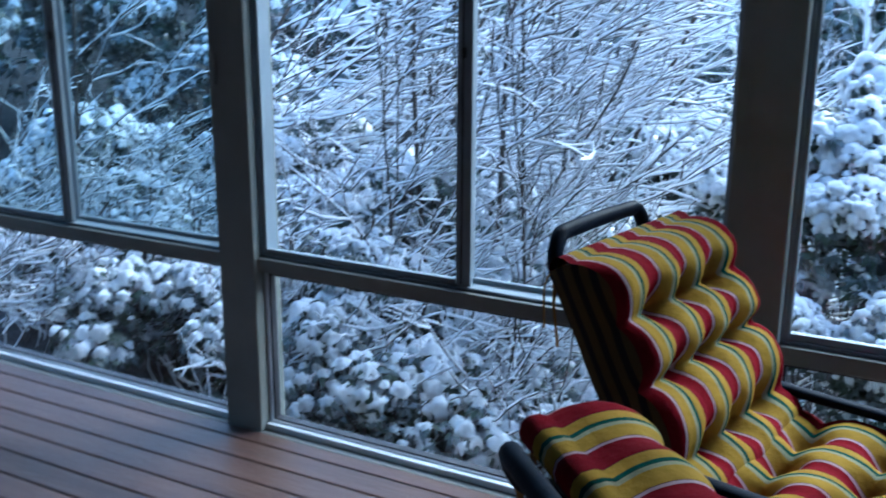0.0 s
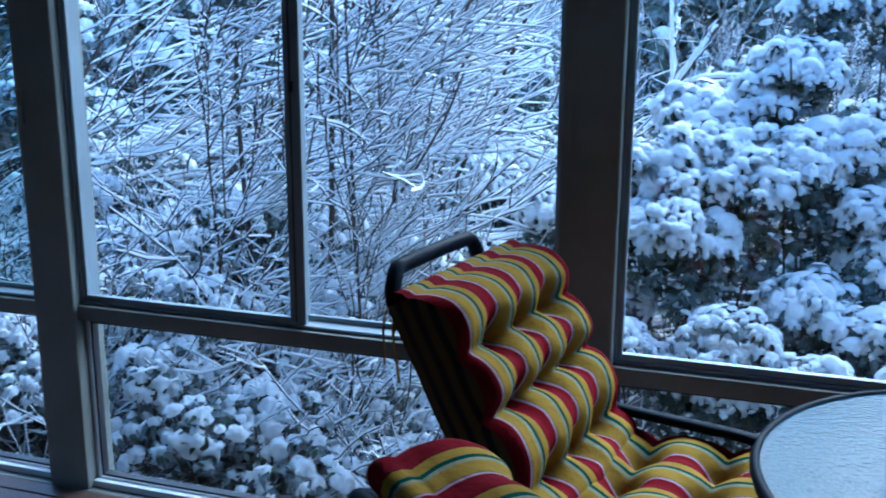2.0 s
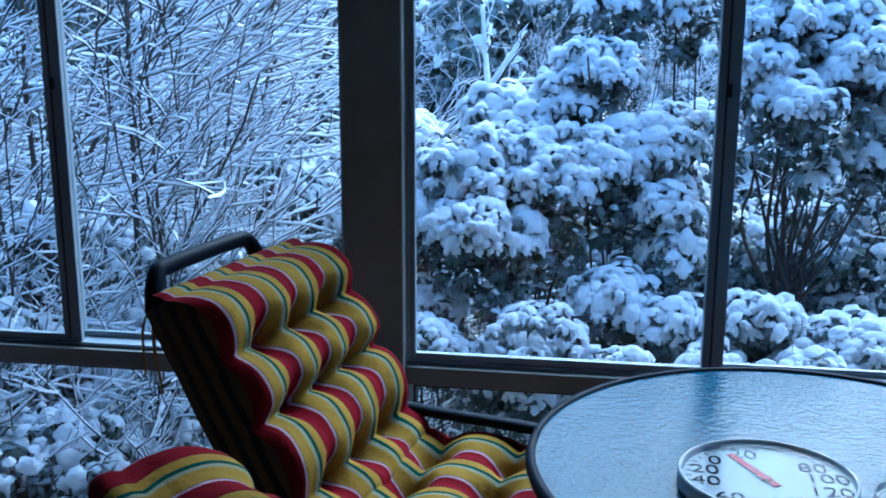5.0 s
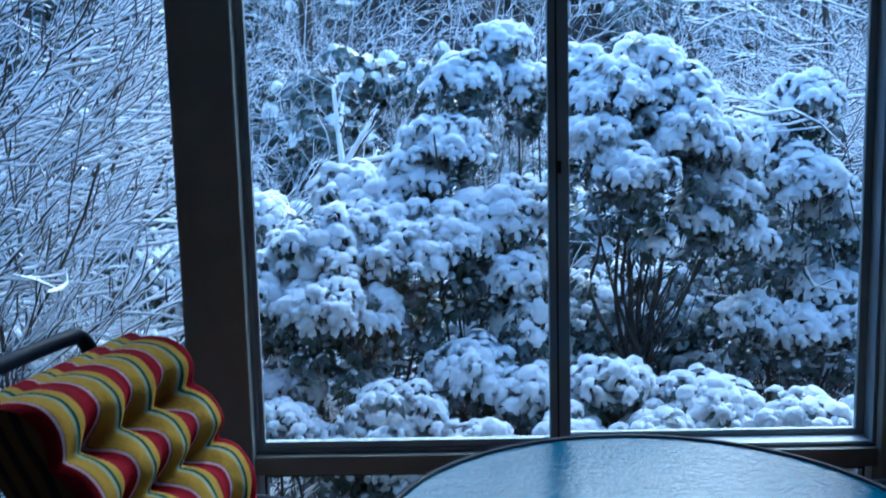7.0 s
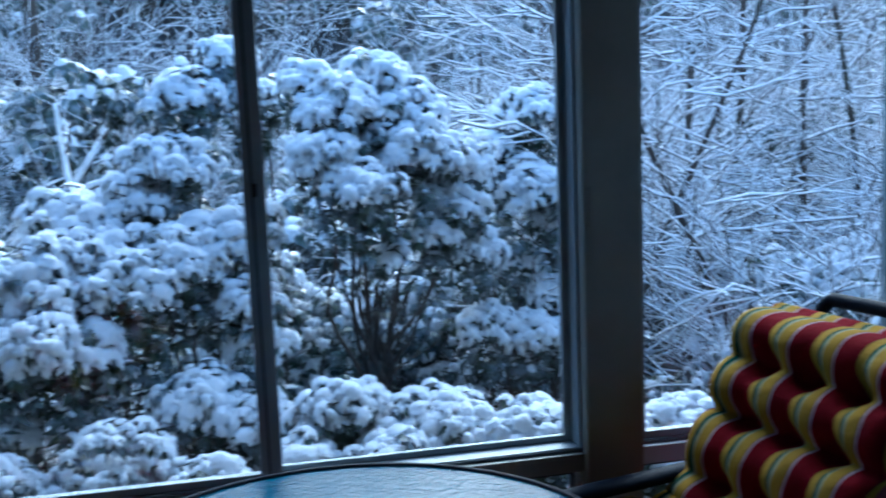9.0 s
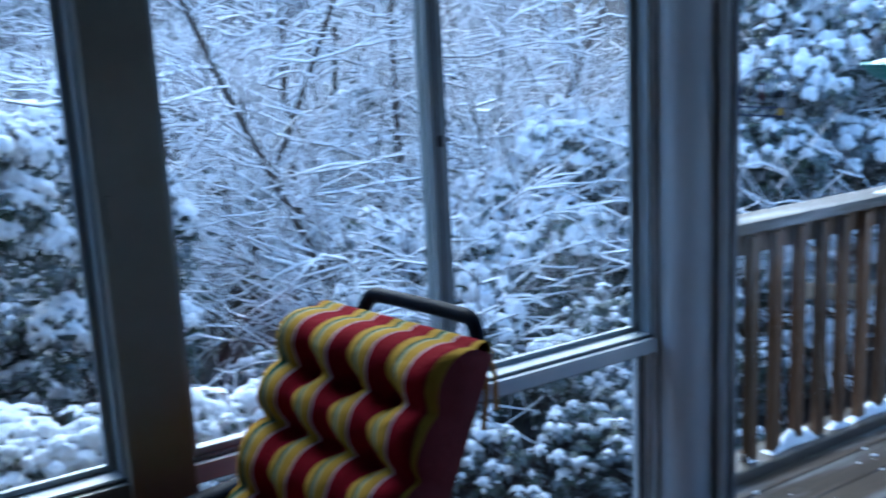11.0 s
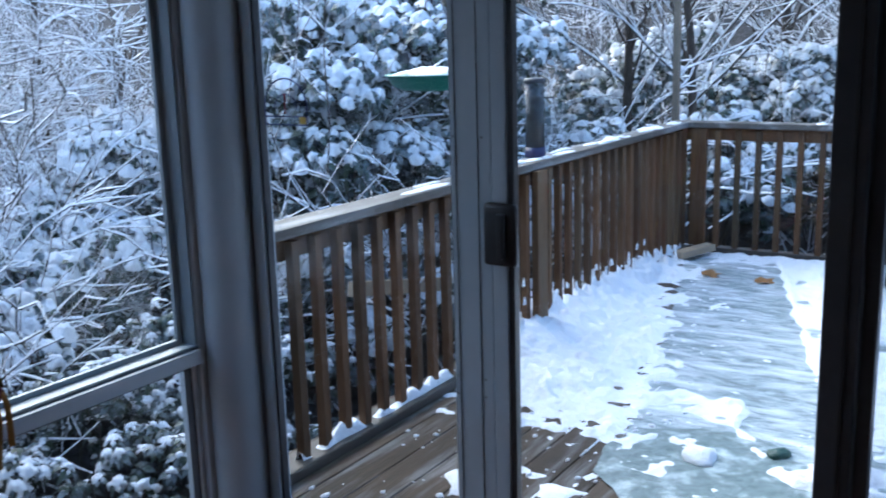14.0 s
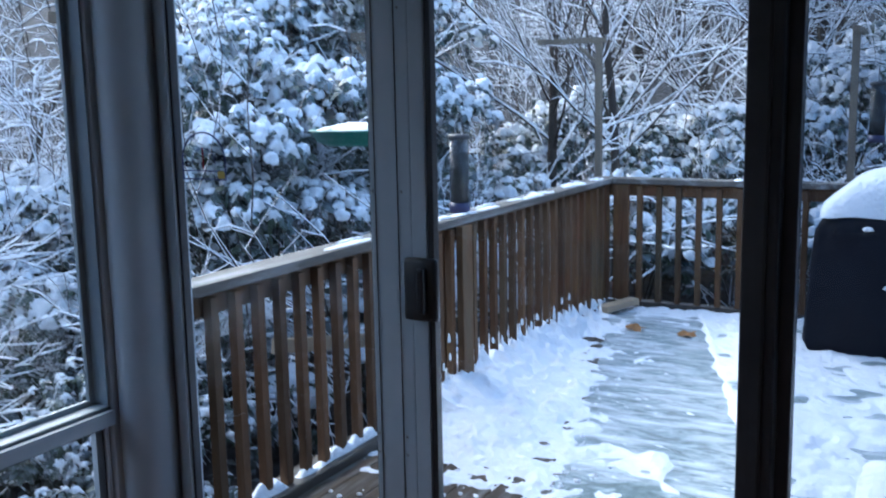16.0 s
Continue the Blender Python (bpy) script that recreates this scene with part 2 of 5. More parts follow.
def gusset_fabric():
    """Olive side band of the pads, with dark stripes along it."""
    m, nt, n, l, p = node_mat("olive_side_fabric")
    tc, sep, mu, fr, rp = (n.new("ShaderNode" + k) for k in ("TexCoord", "SeparateXYZ", "Math", "Math", "ValToRGB"))
    l.new(tc.outputs["Object"], sep.inputs[0])
    mu.operation, mu.inputs[1].default_value = "MULTIPLY", 1 / 0.034
    fr.operation = "FRACT"
    l.new(sep.outputs["Z"], mu.inputs[0])
    l.new(mu.outputs[0], fr.inputs[0])
    l.new(fr.outputs[0], rp.inputs[0])
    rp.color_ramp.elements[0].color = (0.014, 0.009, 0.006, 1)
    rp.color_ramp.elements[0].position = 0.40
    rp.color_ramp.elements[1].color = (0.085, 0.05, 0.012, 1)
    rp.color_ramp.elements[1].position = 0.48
    l.new(rp.outputs[0], p.inputs["Base Color"])
    p.inputs["Roughness"].default_value = 0.9
    return m


GUSSET = gusset_fabric()
PEBBLE = pebbled_glass()
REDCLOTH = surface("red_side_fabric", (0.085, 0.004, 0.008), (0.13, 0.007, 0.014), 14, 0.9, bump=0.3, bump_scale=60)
RIB = surface("orange_tie_ribbon", (0.28, 0.12, 0.02), (0.4, 0.2, 0.04), 20, 0.8, bump=0.2)
GREEN = surface("green_plastic_tray", (0.01, 0.13, 0.10), (0.015, 0.17, 0.13), 6, 0.35, bump=0.05)
COVER = surface("navy_vinyl_cover", (0.006, 0.007, 0.012), (0.011, 0.013, 0.02), 5, 0.5, bump=0.4, bump_scale=9, dist=0.03, spec=0.07)
DIALWHITE = surface("dial_face", (0.24, 0.29, 0.33), (0.30, 0.35, 0.39), 6, 0.6, bump=0.0, spec=0.1)
CASING = surface("pale_grey_casing", (0.34, 0.40, 0.44), (0.42, 0.48, 0.52), 10, 0.4, bump=0.05)
NEEDLE = surface("red_needle", (0.22, 0.012, 0.03), (0.26, 0.02, 0.04), 10, 0.9, bump=0.0, spec=0.0)
INK = surface("dark_print", (0.02, 0.02, 0.03), (0.03, 0.03, 0.05), 10, 0.9, bump=0.0, spec=0.0)
BLUEPRINT = surface("blue_print", (0.02, 0.03, 0.12), (0.03, 0.04, 0.16), 10, 0.4, bump=0.0)
SEED = surface("bird_seed", (0.05, 0.04, 0.04), (0.22, 0.19, 0.16), 60, 0.8, bump=0.8, bump_scale=80)
PURPLE = surface("purple_plastic", (0.02, 0.02, 0.07), (0.03, 0.03, 0.10), 8, 0.4, bump=0.0)
STEEL = surface("grey_steel", (0.22, 0.22, 0.23), (0.3, 0.3, 0.31), 15, 0.4, metal=0.8, bump=0.1)
YELLOW = surface("yellow_sticker", (0.55, 0.36, 0.05), (0.6, 0.4, 0.07), 8, 0.5, bump=0.0)


# ---- building helpers ----
def thing(name, label, category, group="", kind="", at=(0, 0, 0), rz=0.0):
    ob = new(name)
    ob.empty_display_size = 0.1
    ob.matrix_world = pose(*at, 0, 0, rz)
    return tagged(ob, label, category, group, kind)


def part(name, bm, material, parent, label="", smooth=False):
    me = bpy.data.meshes.new(name)
    bm.normal_update()
    bm.to_mesh(me)
    bm.free()
    me.materials.append(material)
    if smooth:
        me.shade_smooth()
    ob = new(name, me)
    ob.parent = parent
    if label:
        tagged(ob, label)
    return ob


def box(x0, x1, y0, y1, z0, z1, bevel=0.004, bm=None):
    bm = bm or bmesh.new()
    r = bmesh.ops.create_cube(bm, size=1.0)
    m = Matrix.Translation(((x0 + x1) / 2, (y0 + y1) / 2, (z0 + z1) / 2)) @ Matrix.Diagonal((x1 - x0, y1 - y0, z1 - z0, 1))
    bmesh.ops.transform(bm, matrix=m, verts=r["verts"])
    if bevel:
        es = {e for v in r["verts"] for e in v.link_edges}
        bmesh.ops.bevel(bm, geom=list(es), offset=bevel, segments=2, affect="EDGES", profile=0.6)
    return bm


def ring_frame(x0, x1, z0, z1, y0, y1, w, bevel=0.003, axis="y"):
    """Four bars round an opening; axis is the way through it."""
    bm = bmesh.new()
    bars = [(x0, x0 + w, z0, z1), (x1 - w, x1, z0, z1), (x0 + w, x1 - w, z0, z0 + w), (x0 + w, x1 - w, z1 - w, z1)]
    for a, b, c, d in bars:
        if axis == "y":
            box(a, b, y0, y1, c, d, bevel, bm)
        else:
            box(y0, y1, a, b, c, d, bevel, bm)
    return bm


def smooth_path(pts, steps=6):
    """Catmull-Rom through the points."""
    p = [Vector(q) for q in pts]
    p = [p[0] * 2 - p[1]] + p + [p[-1] * 2 - p[-2]]
    out = []
    for i in range(1, len(p) - 2):
        a, b, c, d = p[i - 1:i + 3]
        for s in range(steps):
            t = s / steps
            out.append(0.5 * (2 * b + (c - a) * t + (2 * a - 5 * b + 4 * c - d) * t * t + (3 * b - a - 3 * c + d) * t ** 3))
    out.append(p[-2])
    return out


def tube(pts, r, sides=10, bm=None, taper=1.0, steps=6, flat=1.0):
    bm = bm or bmesh.new()
    path = smooth_path(pts, steps) if steps > 1 else [Vector(q) for q in pts]
    rings = []
    ref = Vector((0.13, 0.27, 0.95))
    for i, q in enumerate(path):
        d = (path[min(i + 1, len(path) - 1)] - path[max(i - 1, 0)]).normalized()
        s = d.cross(ref)
        s = s.normalized() if s.length > 1e-4 else Vector((1, 0, 0))
        u = s.cross(d)
        rr = r * (1 + (taper - 1) * i / (len(path) - 1))
        rings.append([bm.verts.new(q + s * (math.cos(a) * rr) + u * (math.sin(a) * rr * flat)) for a in (2 * math.pi * k / sides for k in range(sides))])
    for a, b in zip(rings, rings[1:]):
        for k in range(sides):
            bm.faces.new((a[k], a[(k + 1) % sides], b[(k + 1) % sides], b[k]))
    bm.faces.new(rings[0][::-1])
    bm.faces.new(rings[-1])
    return bm


def lathe(profile, sides=48, bm=None, at=(0, 0, 0)):
    """A turned form from (radius, z) points."""
    bm = bm or bmesh.new()
    o = Vector(at)
    rings = []
    for r, z in profile:
        if r < 1e-5:
            rings.append([bm.verts.new(o + Vector((0, 0, z)))])
        else:
            rings.append([bm.verts.new(o + Vector((r * math.cos(2 * math.pi * k / sides), r * math.sin(2 * math.pi * k / sides), z))) for k in range(sides)])
    for a, b in zip(rings, rings[1:]):
        for k in range(sides):
            k2 = (k + 1) % sides
            if len(a) == 1 and len(b) > 1:
                bm.faces.new((a[0], b[k2], b[k]))
            elif len(b) == 1 and len(a) > 1:
                bm.faces.new((a[k], a[k2], b[0]))
            elif len(a) > 1:
                bm.faces.new((a[k], a[k2], b[k2], b[k]))
    return bm


def text_mesh(body, size, depth, material, parent, m, name="numeral"):
    cu = bpy.data.curves.new("lettering", "FONT")
    cu.body, cu.size, cu.extrude, cu.align_x, cu.align_y = body, size, depth, "CENTER", "CENTER"
    tmp = bpy.data.objects.new("lettering", cu)
    scene.collection.objects.link(tmp)
    me = bpy.data.meshes.new_from_object(tmp.evaluated_get(bpy.context.evaluated_depsgraph_get()))
    bpy.data.objects.remove(tmp)
    bpy.data.curves.remove(cu)
    me.materials.clear()
    me.materials.append(material)
    ob = new(name, me)
    ob.parent = parent
    ob.matrix_local = m
    return ob


def tri_object(name, V, F, mats, midx=None, smooth=True, parent=None):
    """One mesh object out of arrays of corners and triangles."""
    me = bpy.data.meshes.new(name)
    V, F = np.asarray(V, np.float32), np.asarray(F, np.int32)
    me.vertices.add(len(V))
    me.vertices.foreach_set("co", V.ravel())
    me.loops.add(F.size)
    me.loops.foreach_set("vertex_index", F.ravel())
    me.polygons.add(len(F))
    me.polygons.foreach_set("loop_start", np.arange(0, F.size, 3, dtype=np.int32))
    for m in mats:
        me.materials.append(m)
    if midx is not None:
        me.polygons.foreach_set("material_index", np.asarray(midx, np.int32))
    if smooth:
        me.polygons.foreach_set("use_smooth", np.ones(len(F), bool))
    me.update(calc_edges=True)
    ob = new(name, me)
    ob.parent = parent
    return ob


# ---- the porch ----
N, E, PW, CEIL = 2.629, 2.85, 0.1485, 2.45
P_LEFT = [-3.872, -2.222, -0.572, 1.078]
BAY_END = 2.728

wall_north = thing("wall_north", "glazed porch wall of beige painted posts", "wall", kind="structure")
for x in [-5.522] + P_LEFT:
    part("post", box(x, x + PW, N - 0.045, N + 0.09, 0.0, 2.2, 0.006), POST, wall_north)
    part("latch", box(x + 0.012, x + 0.03, N - 0.052, N - 0.0455, 1.17, 1.27, 0.003), POST, wall_north)
part("header", box(-5.6, E + 0.11, N - 0.045, N + 0.09, 2.2, CEIL, 0.006), POST, wall_north)
part("sill_plate", box(-5.6, BAY_END, N - 0.05, N + 0.09, -0.12, 0.0, 0.004), POST, wall_north)
part("post", box(BAY_END + 0.002, E + 0.11, N - 0.02, N + 0.09, 0.0, 2.2, 0.01), CORNERLIT, wall_north, "light grey corner post")
part("post", box(E + 0.03, E + 0.11, 2.475, N - 0.022, 0.0, 2.2, 0.01), CORNERLIT, wall_north, "light grey corner post")
part("corner_column", lathe([(0.089, 0.0), (0.089, 2.2)], 40, at=(2.834, 2.573, 0)), CORNERLIT, wall_north, "rounded light grey corner cover", True)


def bars(x0, x1, z0, z1, y0, y1, left, right, bottom, top, bevel=0.003):
    """A frame of four bars, each of its own width."""
    bm = bmesh.new()
    for a, b, c, d in ((x0, x0 + left, z0, z1), (x1 - right, x1, z0, z1), (x0 + left, x1 - right, z0, z0 + bottom), (x0 + left, x1 - right, z1 - top, z1)):
        box(a, b, y0, y1, c, d, bevel, bm)
    return bm


def window_bay(k, x0, x1, pane=None, paint=None):
    pane, paint = pane or CLEAR, paint or POST
    w = thing("window_%d" % k, "horizontal sliding porch window over a fixed lower pane", "window", "porch windows", "structure")
    mid = (x0 + x1) / 2 - 0.006
    part("mid_rail", box(x0, x1, N - 0.03, N + 0.075, 0.566, 0.612, 0.003), paint, w)
    part("track", box(x0, x1, N - 0.020, N + 0.0015, 0.0, 0.022, 0.003), TRACK, w)
    # upper track, painted with the sill's shade
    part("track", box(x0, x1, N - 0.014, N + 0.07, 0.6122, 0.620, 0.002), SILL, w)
    part("outer_frame", bars(x0, x1, 0.620, 2.2, N - 0.01, N + 0.07, 0.008, 0.008, 0.003, 0.014, 0.001), SASHSHADE, w)
    s1 = part("sash", bars(x0 + 0.008, mid + 0.025, 0.6235, 2.185, N - 0.004, N + 0.012, 0.014, 0.05, 0.018, 0.03), SASHSHADE, w)
    part("weatherstrip", box(mid - 0.0075, mid - 0.0025, N - 0.0055, N - 0.0045, 0.63, 2.18, 0), DARKFRAME, s1)
    part("pane", box(x0 + 0.02, mid - 0.023, N + 0.002, N + 0.006, 0.638, 2.157, 0), pane, s1).visible_shadow = False
    part("lock", box(mid - 0.006, mid + 0.006, N - 0.012, N - 0.006, 1.285, 1.315, 0.002), BLACK, s1)
    s2 = part("sash", bars(mid - 0.022, x1 - 0.008, 0.6235, 2.185, N + 0.044, N + 0.06, 0.03, 0.02, 0.015, 0.03), SASHSHADE, w)
    part("pane", box(mid + 0.006, x1 - 0.027, N + 0.050, N + 0.054, 0.636, 2.157, 0), pane, s2).visible_shadow = False
    lf = part("lower_frame", bars(x0, x1, 0.0122, 0.5655, N + 0.002, N + 0.05, 0.012, 0.014, 0.016, 0.012), TRACK, w)
    part("gasket", bars(x0 + 0.0125, x1 - 0.0145, 0.0287, 0.553, N + 0.01, N + 0.04, 0.006, 0.006, 0.006, 0.006, 0.001), DARKFRAME, w)
    part("pane", box(x0 + 0.018, x1 - 0.02, N + 0.022, N + 0.026, 0.034, 0.548, 0), CLEAR, lf).visible_shadow = False
    return w


window_bay(1, -5.3735, P_LEFT[0], HAZE)
window_bay(2, P_LEFT[0] + PW, P_LEFT[1], HAZE)
window_bay(3, P_LEFT[1] + PW, P_LEFT[2])
window_bay(4, P_LEFT[2] + PW, P_LEFT[3])
window_bay(5, P_LEFT[3] + PW, BAY_END, paint=CORNERLIT)

# east wall: sidelight, door, second light
wall_east = thing("wall_east", "grey porch wall with a glass door onto the deck", "wall", kind="structure")
part("header", box(E, E + 0.11, -2.0, N - 0.046, 2.2, CEIL, 0.005), POST, wall_east)
part("post", box(E, E + 0.11, -1.2, -1.0, 0.0, 2.2, 0.006), POST, wall_east)
part("panel", box(E, E + 0.11, -2.0, -1.202, -0.12, 2.2, 0.003), WALLPAINT, wall_east)
part("sill_plate", box(E - 0.01, E + 0.12, -1.2, 2.474, -0.12, 0.008, 0.003), POST, wall_east)

sidelight = thing("window_6", "fixed glass sidelight beside the porch door", "window", kind="structure")
bm = bmesh.new()
for y0, y1, z0, z1 in ((1.742, 1.750, 0.009, 2.2), (2.437, 2.473, 0.009, 2.2), (1.7502, 2.4368, 0.009, 0.045), (1.7502, 2.4368, 2.164, 2.2)):
    box(E + 0.012, E + 0.06, y0, y1, z0, z1, 0.003, bm)
fr = part("frame", bm, SASH, sidelight)
part("gasket", ring_frame(1.7505, 2.4365, 0.0455, 2.163, E + 0.022, E + 0.05, 0.008, 0.001, axis="x"), DARKFRAME, sidelight)
part("pane", box(E + 0.034, E + 0.038, 1.757, 2.43, 0.058, 2.15, 0), CLEAR, fr).visible_shadow = False

door = thing("door_1", "closed grey aluminium glass door with a black handle", "door", kind="structure")
st = part("stile", box(E - 0.008, E + 0.035, 1.617, 1.739, 0.012, 2.18, 0.004), SASH, door)
for y in (1.722, 1.655):
    part("groove", box(E - 0.0095, E - 0.0085, y - 0.0015, y + 0.0015, 0.02, 2.17, 0), DARKFRAME, st)
part("seam", box(E - 0.004, E + 0.03, 1.6135, 1.6165, 0.012, 2.18, 0), BLACK, door)
part("stile", box(E - 0.014, E + 0.03, 1.568, 1.613, 0.012, 2.18, 0.004), SASH, door)
part("gasket", box(E - 0.012, E + 0.016, 1.550, 1.567, 0.012, 2.18, 0.002), BLACK, door)
for y, z in ((1.7305, 0.634), (1.7305, 0.582), (1.644, 0.635), (1.644, 0.585), (1.7305, 1.29), (1.644, 1.29), (1.644, 0.25), (1.644, 1.75)):
    part("screw", lathe([(0, 0.001), (0.003, 0.001), (0.004, 0)], 10, at=(0, 0, 0)), STEEL, door).matrix_local = pose(E - 0.0085, y, z, 0, -90, 0)
part("bottom_rail", box(E - 0.01, E + 0.03, 0.791, 1.549, 0.012, 0.085, 0.004), SASH, door)
part("top_rail", box(E - 0.01, E + 0.03, 0.791, 1.549, 2.1, 2.18, 0.004), SASH, door)
# grey stile in shade: the shade is put into its near-black colour
dk = part("stile", box(E - 0.02, E + 0.05, 0.712, 0.789, 0.012, 2.18, 0.005), DARKFRAME, door, "meeting stile with its shade painted near-black")
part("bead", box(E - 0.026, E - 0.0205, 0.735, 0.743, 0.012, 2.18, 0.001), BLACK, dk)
part("pane", box(E + 0.008, E + 0.012, 0.79, 1.549, 0.086, 2.1, 0), CLEAR, door).visible_shadow = False
handle = part("handle", box(E - 0.040, E - 0.0145, 1.532, 1.627, 0.962, 1.126, 0.012), BLACK, door, "black plastic latch handle", True)
part("lever", box(E - 0.060, E - 0.0405, 1.556, 1.580, 0.985, 1.103, 0.007), BLACK, handle)

light2 = thing("window_7", "screened glass panel next to the porch door", "window", kind="structure")
# frame given the same near-black as the shaded stile beside it
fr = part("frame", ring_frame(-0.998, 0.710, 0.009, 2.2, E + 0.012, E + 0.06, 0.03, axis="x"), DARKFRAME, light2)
part("pane", box(E + 0.034, E + 0.038, -0.97, 0.682, 0.038, 2.17, 0), SCREEN, fr).visible_shadow = False

# plain closing walls, ceiling, house wall
ws = new("wall_south")
tagged(ws, "plain house wall behind the porch", "wall", kind="structure")
part("siding", box(-5.6, E + 0.11, -2.12, -2.0, -0.12, CEIL, 0), WALLPAINT, ws)
ww = thing("wall_west", "glazed end wall of the porch", "wall", kind="structure")
part("header", box(-5.72, -5.6, -2.12, N + 0.09, 2.2, CEIL, 0), POST, ww)
part("mid_rail", box(-5.70, -5.62, -1.99, N - 0.05, 0.545, 0.60, 0.003), POST, ww)
part("sill_plate", box(-5.72, -5.6, -2.12, N + 0.09, -0.12, 0.03, 0), POST, ww)
for y in (-1.9, -0.72, 0.765, 2.25):
    part("post", box(-5.72, -5.6, y, y + PW, 0.03, 2.2, 0.005), POST, ww)
part("pane", box(-5.66, -5.656, -1.99, N - 0.14, 0.61, 2.19, 0), CLEAR, ww).visible_shadow = False
part("pane", box(-5.66, -5.656, -1.99, N - 0.14, 0.04, 0.54, 0), CLEAR, ww).visible_shadow = False
ceil = part("ceiling", box(-5.8, E + 0.5, -2.2, N + 0.5, CEIL, CEIL + 0.12, 0), CEILPAINT, None)
tagged(ceil, "dark stained porch ceiling", "ceiling", kind="structure")
fl = part("floor", box(-5.6, E, -2.0, N - 0.05, -0.16, -0.03, 0), DARKFRAME, None)
tagged(fl, "dark red-brown stained porch floor boards", "floor", kind="structure")



# ---- ground outside ----
def ground_z(x, y):
    d = math.hypot(x - 0.5, y)
    return -0.95 + 0.12 * max(0.0, d - 4.5) + 0.16 * max(0.0, d - 13.0) + 0.2 * max(0.0, d - 16.0) + 0.10 * noise.noise(Vector((x * 0.35, y * 0.35, 0))) + 0.05 * noise.noise(Vector((x * 1.3, y * 1.3, 4)))


def ground_sheet():
    s = np.concatenate([-np.geomspace(300, 26, 14), np.linspace(-24, 30, 90), np.geomspace(32, 300, 14)])
    V = [(x, y, ground_z(x, y) if math.hypot(x, y) < 40 else -0.95 + 0.12 * 35.5 + 0.16 * 27 + 0.2 * 24) for y in s for x in s]
    n = len(s)
    F = []
    for j in range(n - 1):
        for i in range(n - 1):
            a = j * n + i
            F += [(a, a + 1, a + n + 1), (a, a + n + 1, a + n)]
    g = tri_object("ground", V, F, [GROUND])
    tagged(g, "snow-dusted forest floor with leaf litter", "ground", kind="structure")


ground_sheet()


# ---- woody growth ----
def unit(v):
    return v / np.maximum(np.linalg.norm(v, axis=-1, keepdims=True), 1e-9)


def grow(base, way, length, k, wander=0.15, rise=0.0):
    """Curving shoots: base (n,3), first way (n,3), length (n,)."""
    P = [base]
    d = unit(way)
    step = (np.asarray(length) / k)[:, None]
    for _ in range(k):
        P.append(P[-1] + d * step)
        d = unit(d + rng.normal(0, wander, d.shape) + np.array((0, 0, rise)))
    return np.stack(P, 1)


def sprout(P, R, m, lo, hi, frac, k, angle=0.8, bias=(0, 0, 0.2), wander=0.15, rise=0.0, thin=0.55):
    n, K = P.shape[0], P.shape[1] - 1
    i = np.repeat(np.arange(n), m)
    t = rng.uniform(lo, hi, n * m) * K
    j = np.minimum(t.astype(int), K - 1)
    f = (t - j)[:, None]
    base = P[i, j] * (1 - f) + P[i, j + 1] * f
    d = unit(P[i, j + 1] - P[i, j])
    side = unit(np.cross(d, rng.normal(size=d.shape)))
    a = (angle * rng.uniform(0.6, 1.3, n * m))[:, None]
    way = d * np.cos(a) + side * np.sin(a) + np.array(bias)
    L = np.linalg.norm(P[i, -1] - P[i, 0], axis=1) * frac * rng.uniform(0.5, 1.25, n * m) * (1.15 - 0.5 * t / K)
    r0 = (R[i, j] * (1 - f[:, 0]) + R[i, j + 1] * f[:, 0]) * thin
    return grow(base, way, L, k, wander, rise), r0[:, None] * np.linspace(1, 0.35, k + 1)[None]


def shoots(P, R, snow, keep_off=(0, 0), east=99.0):
    """Four-sided limbs: lower sides bark (0), upper sides snow (1); none grows over the deck or the porch, nor past a slanting line that crosses y = 5 at x = east."""
    G = P + np.array((keep_off[0], keep_off[1], 0))
    ok = ~((G[..., 0] < 7.75) & (G[..., 1] < 3.35)).any(1)
    ok &= (G[..., 0] < east - 0.24 * (G[..., 1] - 5.0)).all(1)
    P, R = P[ok], R[ok]
    n, K1 = P.shape[:2]
    d = np.empty_like(P)
    d[:, 1:-1] = P[:, 2:] - P[:, :-2]
    d[:, 0], d[:, -1] = P[:, 1] - P[:, 0], P[:, -1] - P[:, -2]
    d = unit(d)
    s = np.cross(d, np.array((0.05, 0.03, 1.0)))
    s = unit(s)
    u = np.cross(s, d)
    flat = np.clip(1.15 - np.abs(d[..., 2:3]), 0.12, 1.0)
    lump = rng.uniform(0.6, 1.3, (n, K1, 1))
    sn = snow * flat * lump * np.array([1.0] * (K1 - 1) + [0.5])[None, :, None]
    r = R[..., None]
    wide = np.maximum(r, sn * 0.62)
    V = np.stack([P + u * (r + sn), P + s * wide, P - u * r, P - s * wide], 2)
    idx = np.arange(n * K1 * 4).reshape(n, K1, 4)
    F, M = [], []
    for q in range(4):
        a, b = idx[:, :-1, q], idx[:, :-1, (q + 1) % 4]
        c, e = idx[:, 1:, (q + 1) % 4], idx[:, 1:, q]
        F += [np.stack([a, b, c], -1).reshape(-1, 3), np.stack([a, c, e], -1).reshape(-1, 3)]
        M += [np.full(2 * a.size, 1 if q in (0, 3) else 0)]
    return V.reshape(-1, 3), np.concatenate(F), np.concatenate(M)


def gather(parts):
    V, F, M, o = [], [], [], 0
    for v, f, m in parts:
        V.append(v)
        F.append(f + o)
        M.append(m)
        o += len(v)
    return np.concatenate(V), np.concatenate(F), np.concatenate(M)


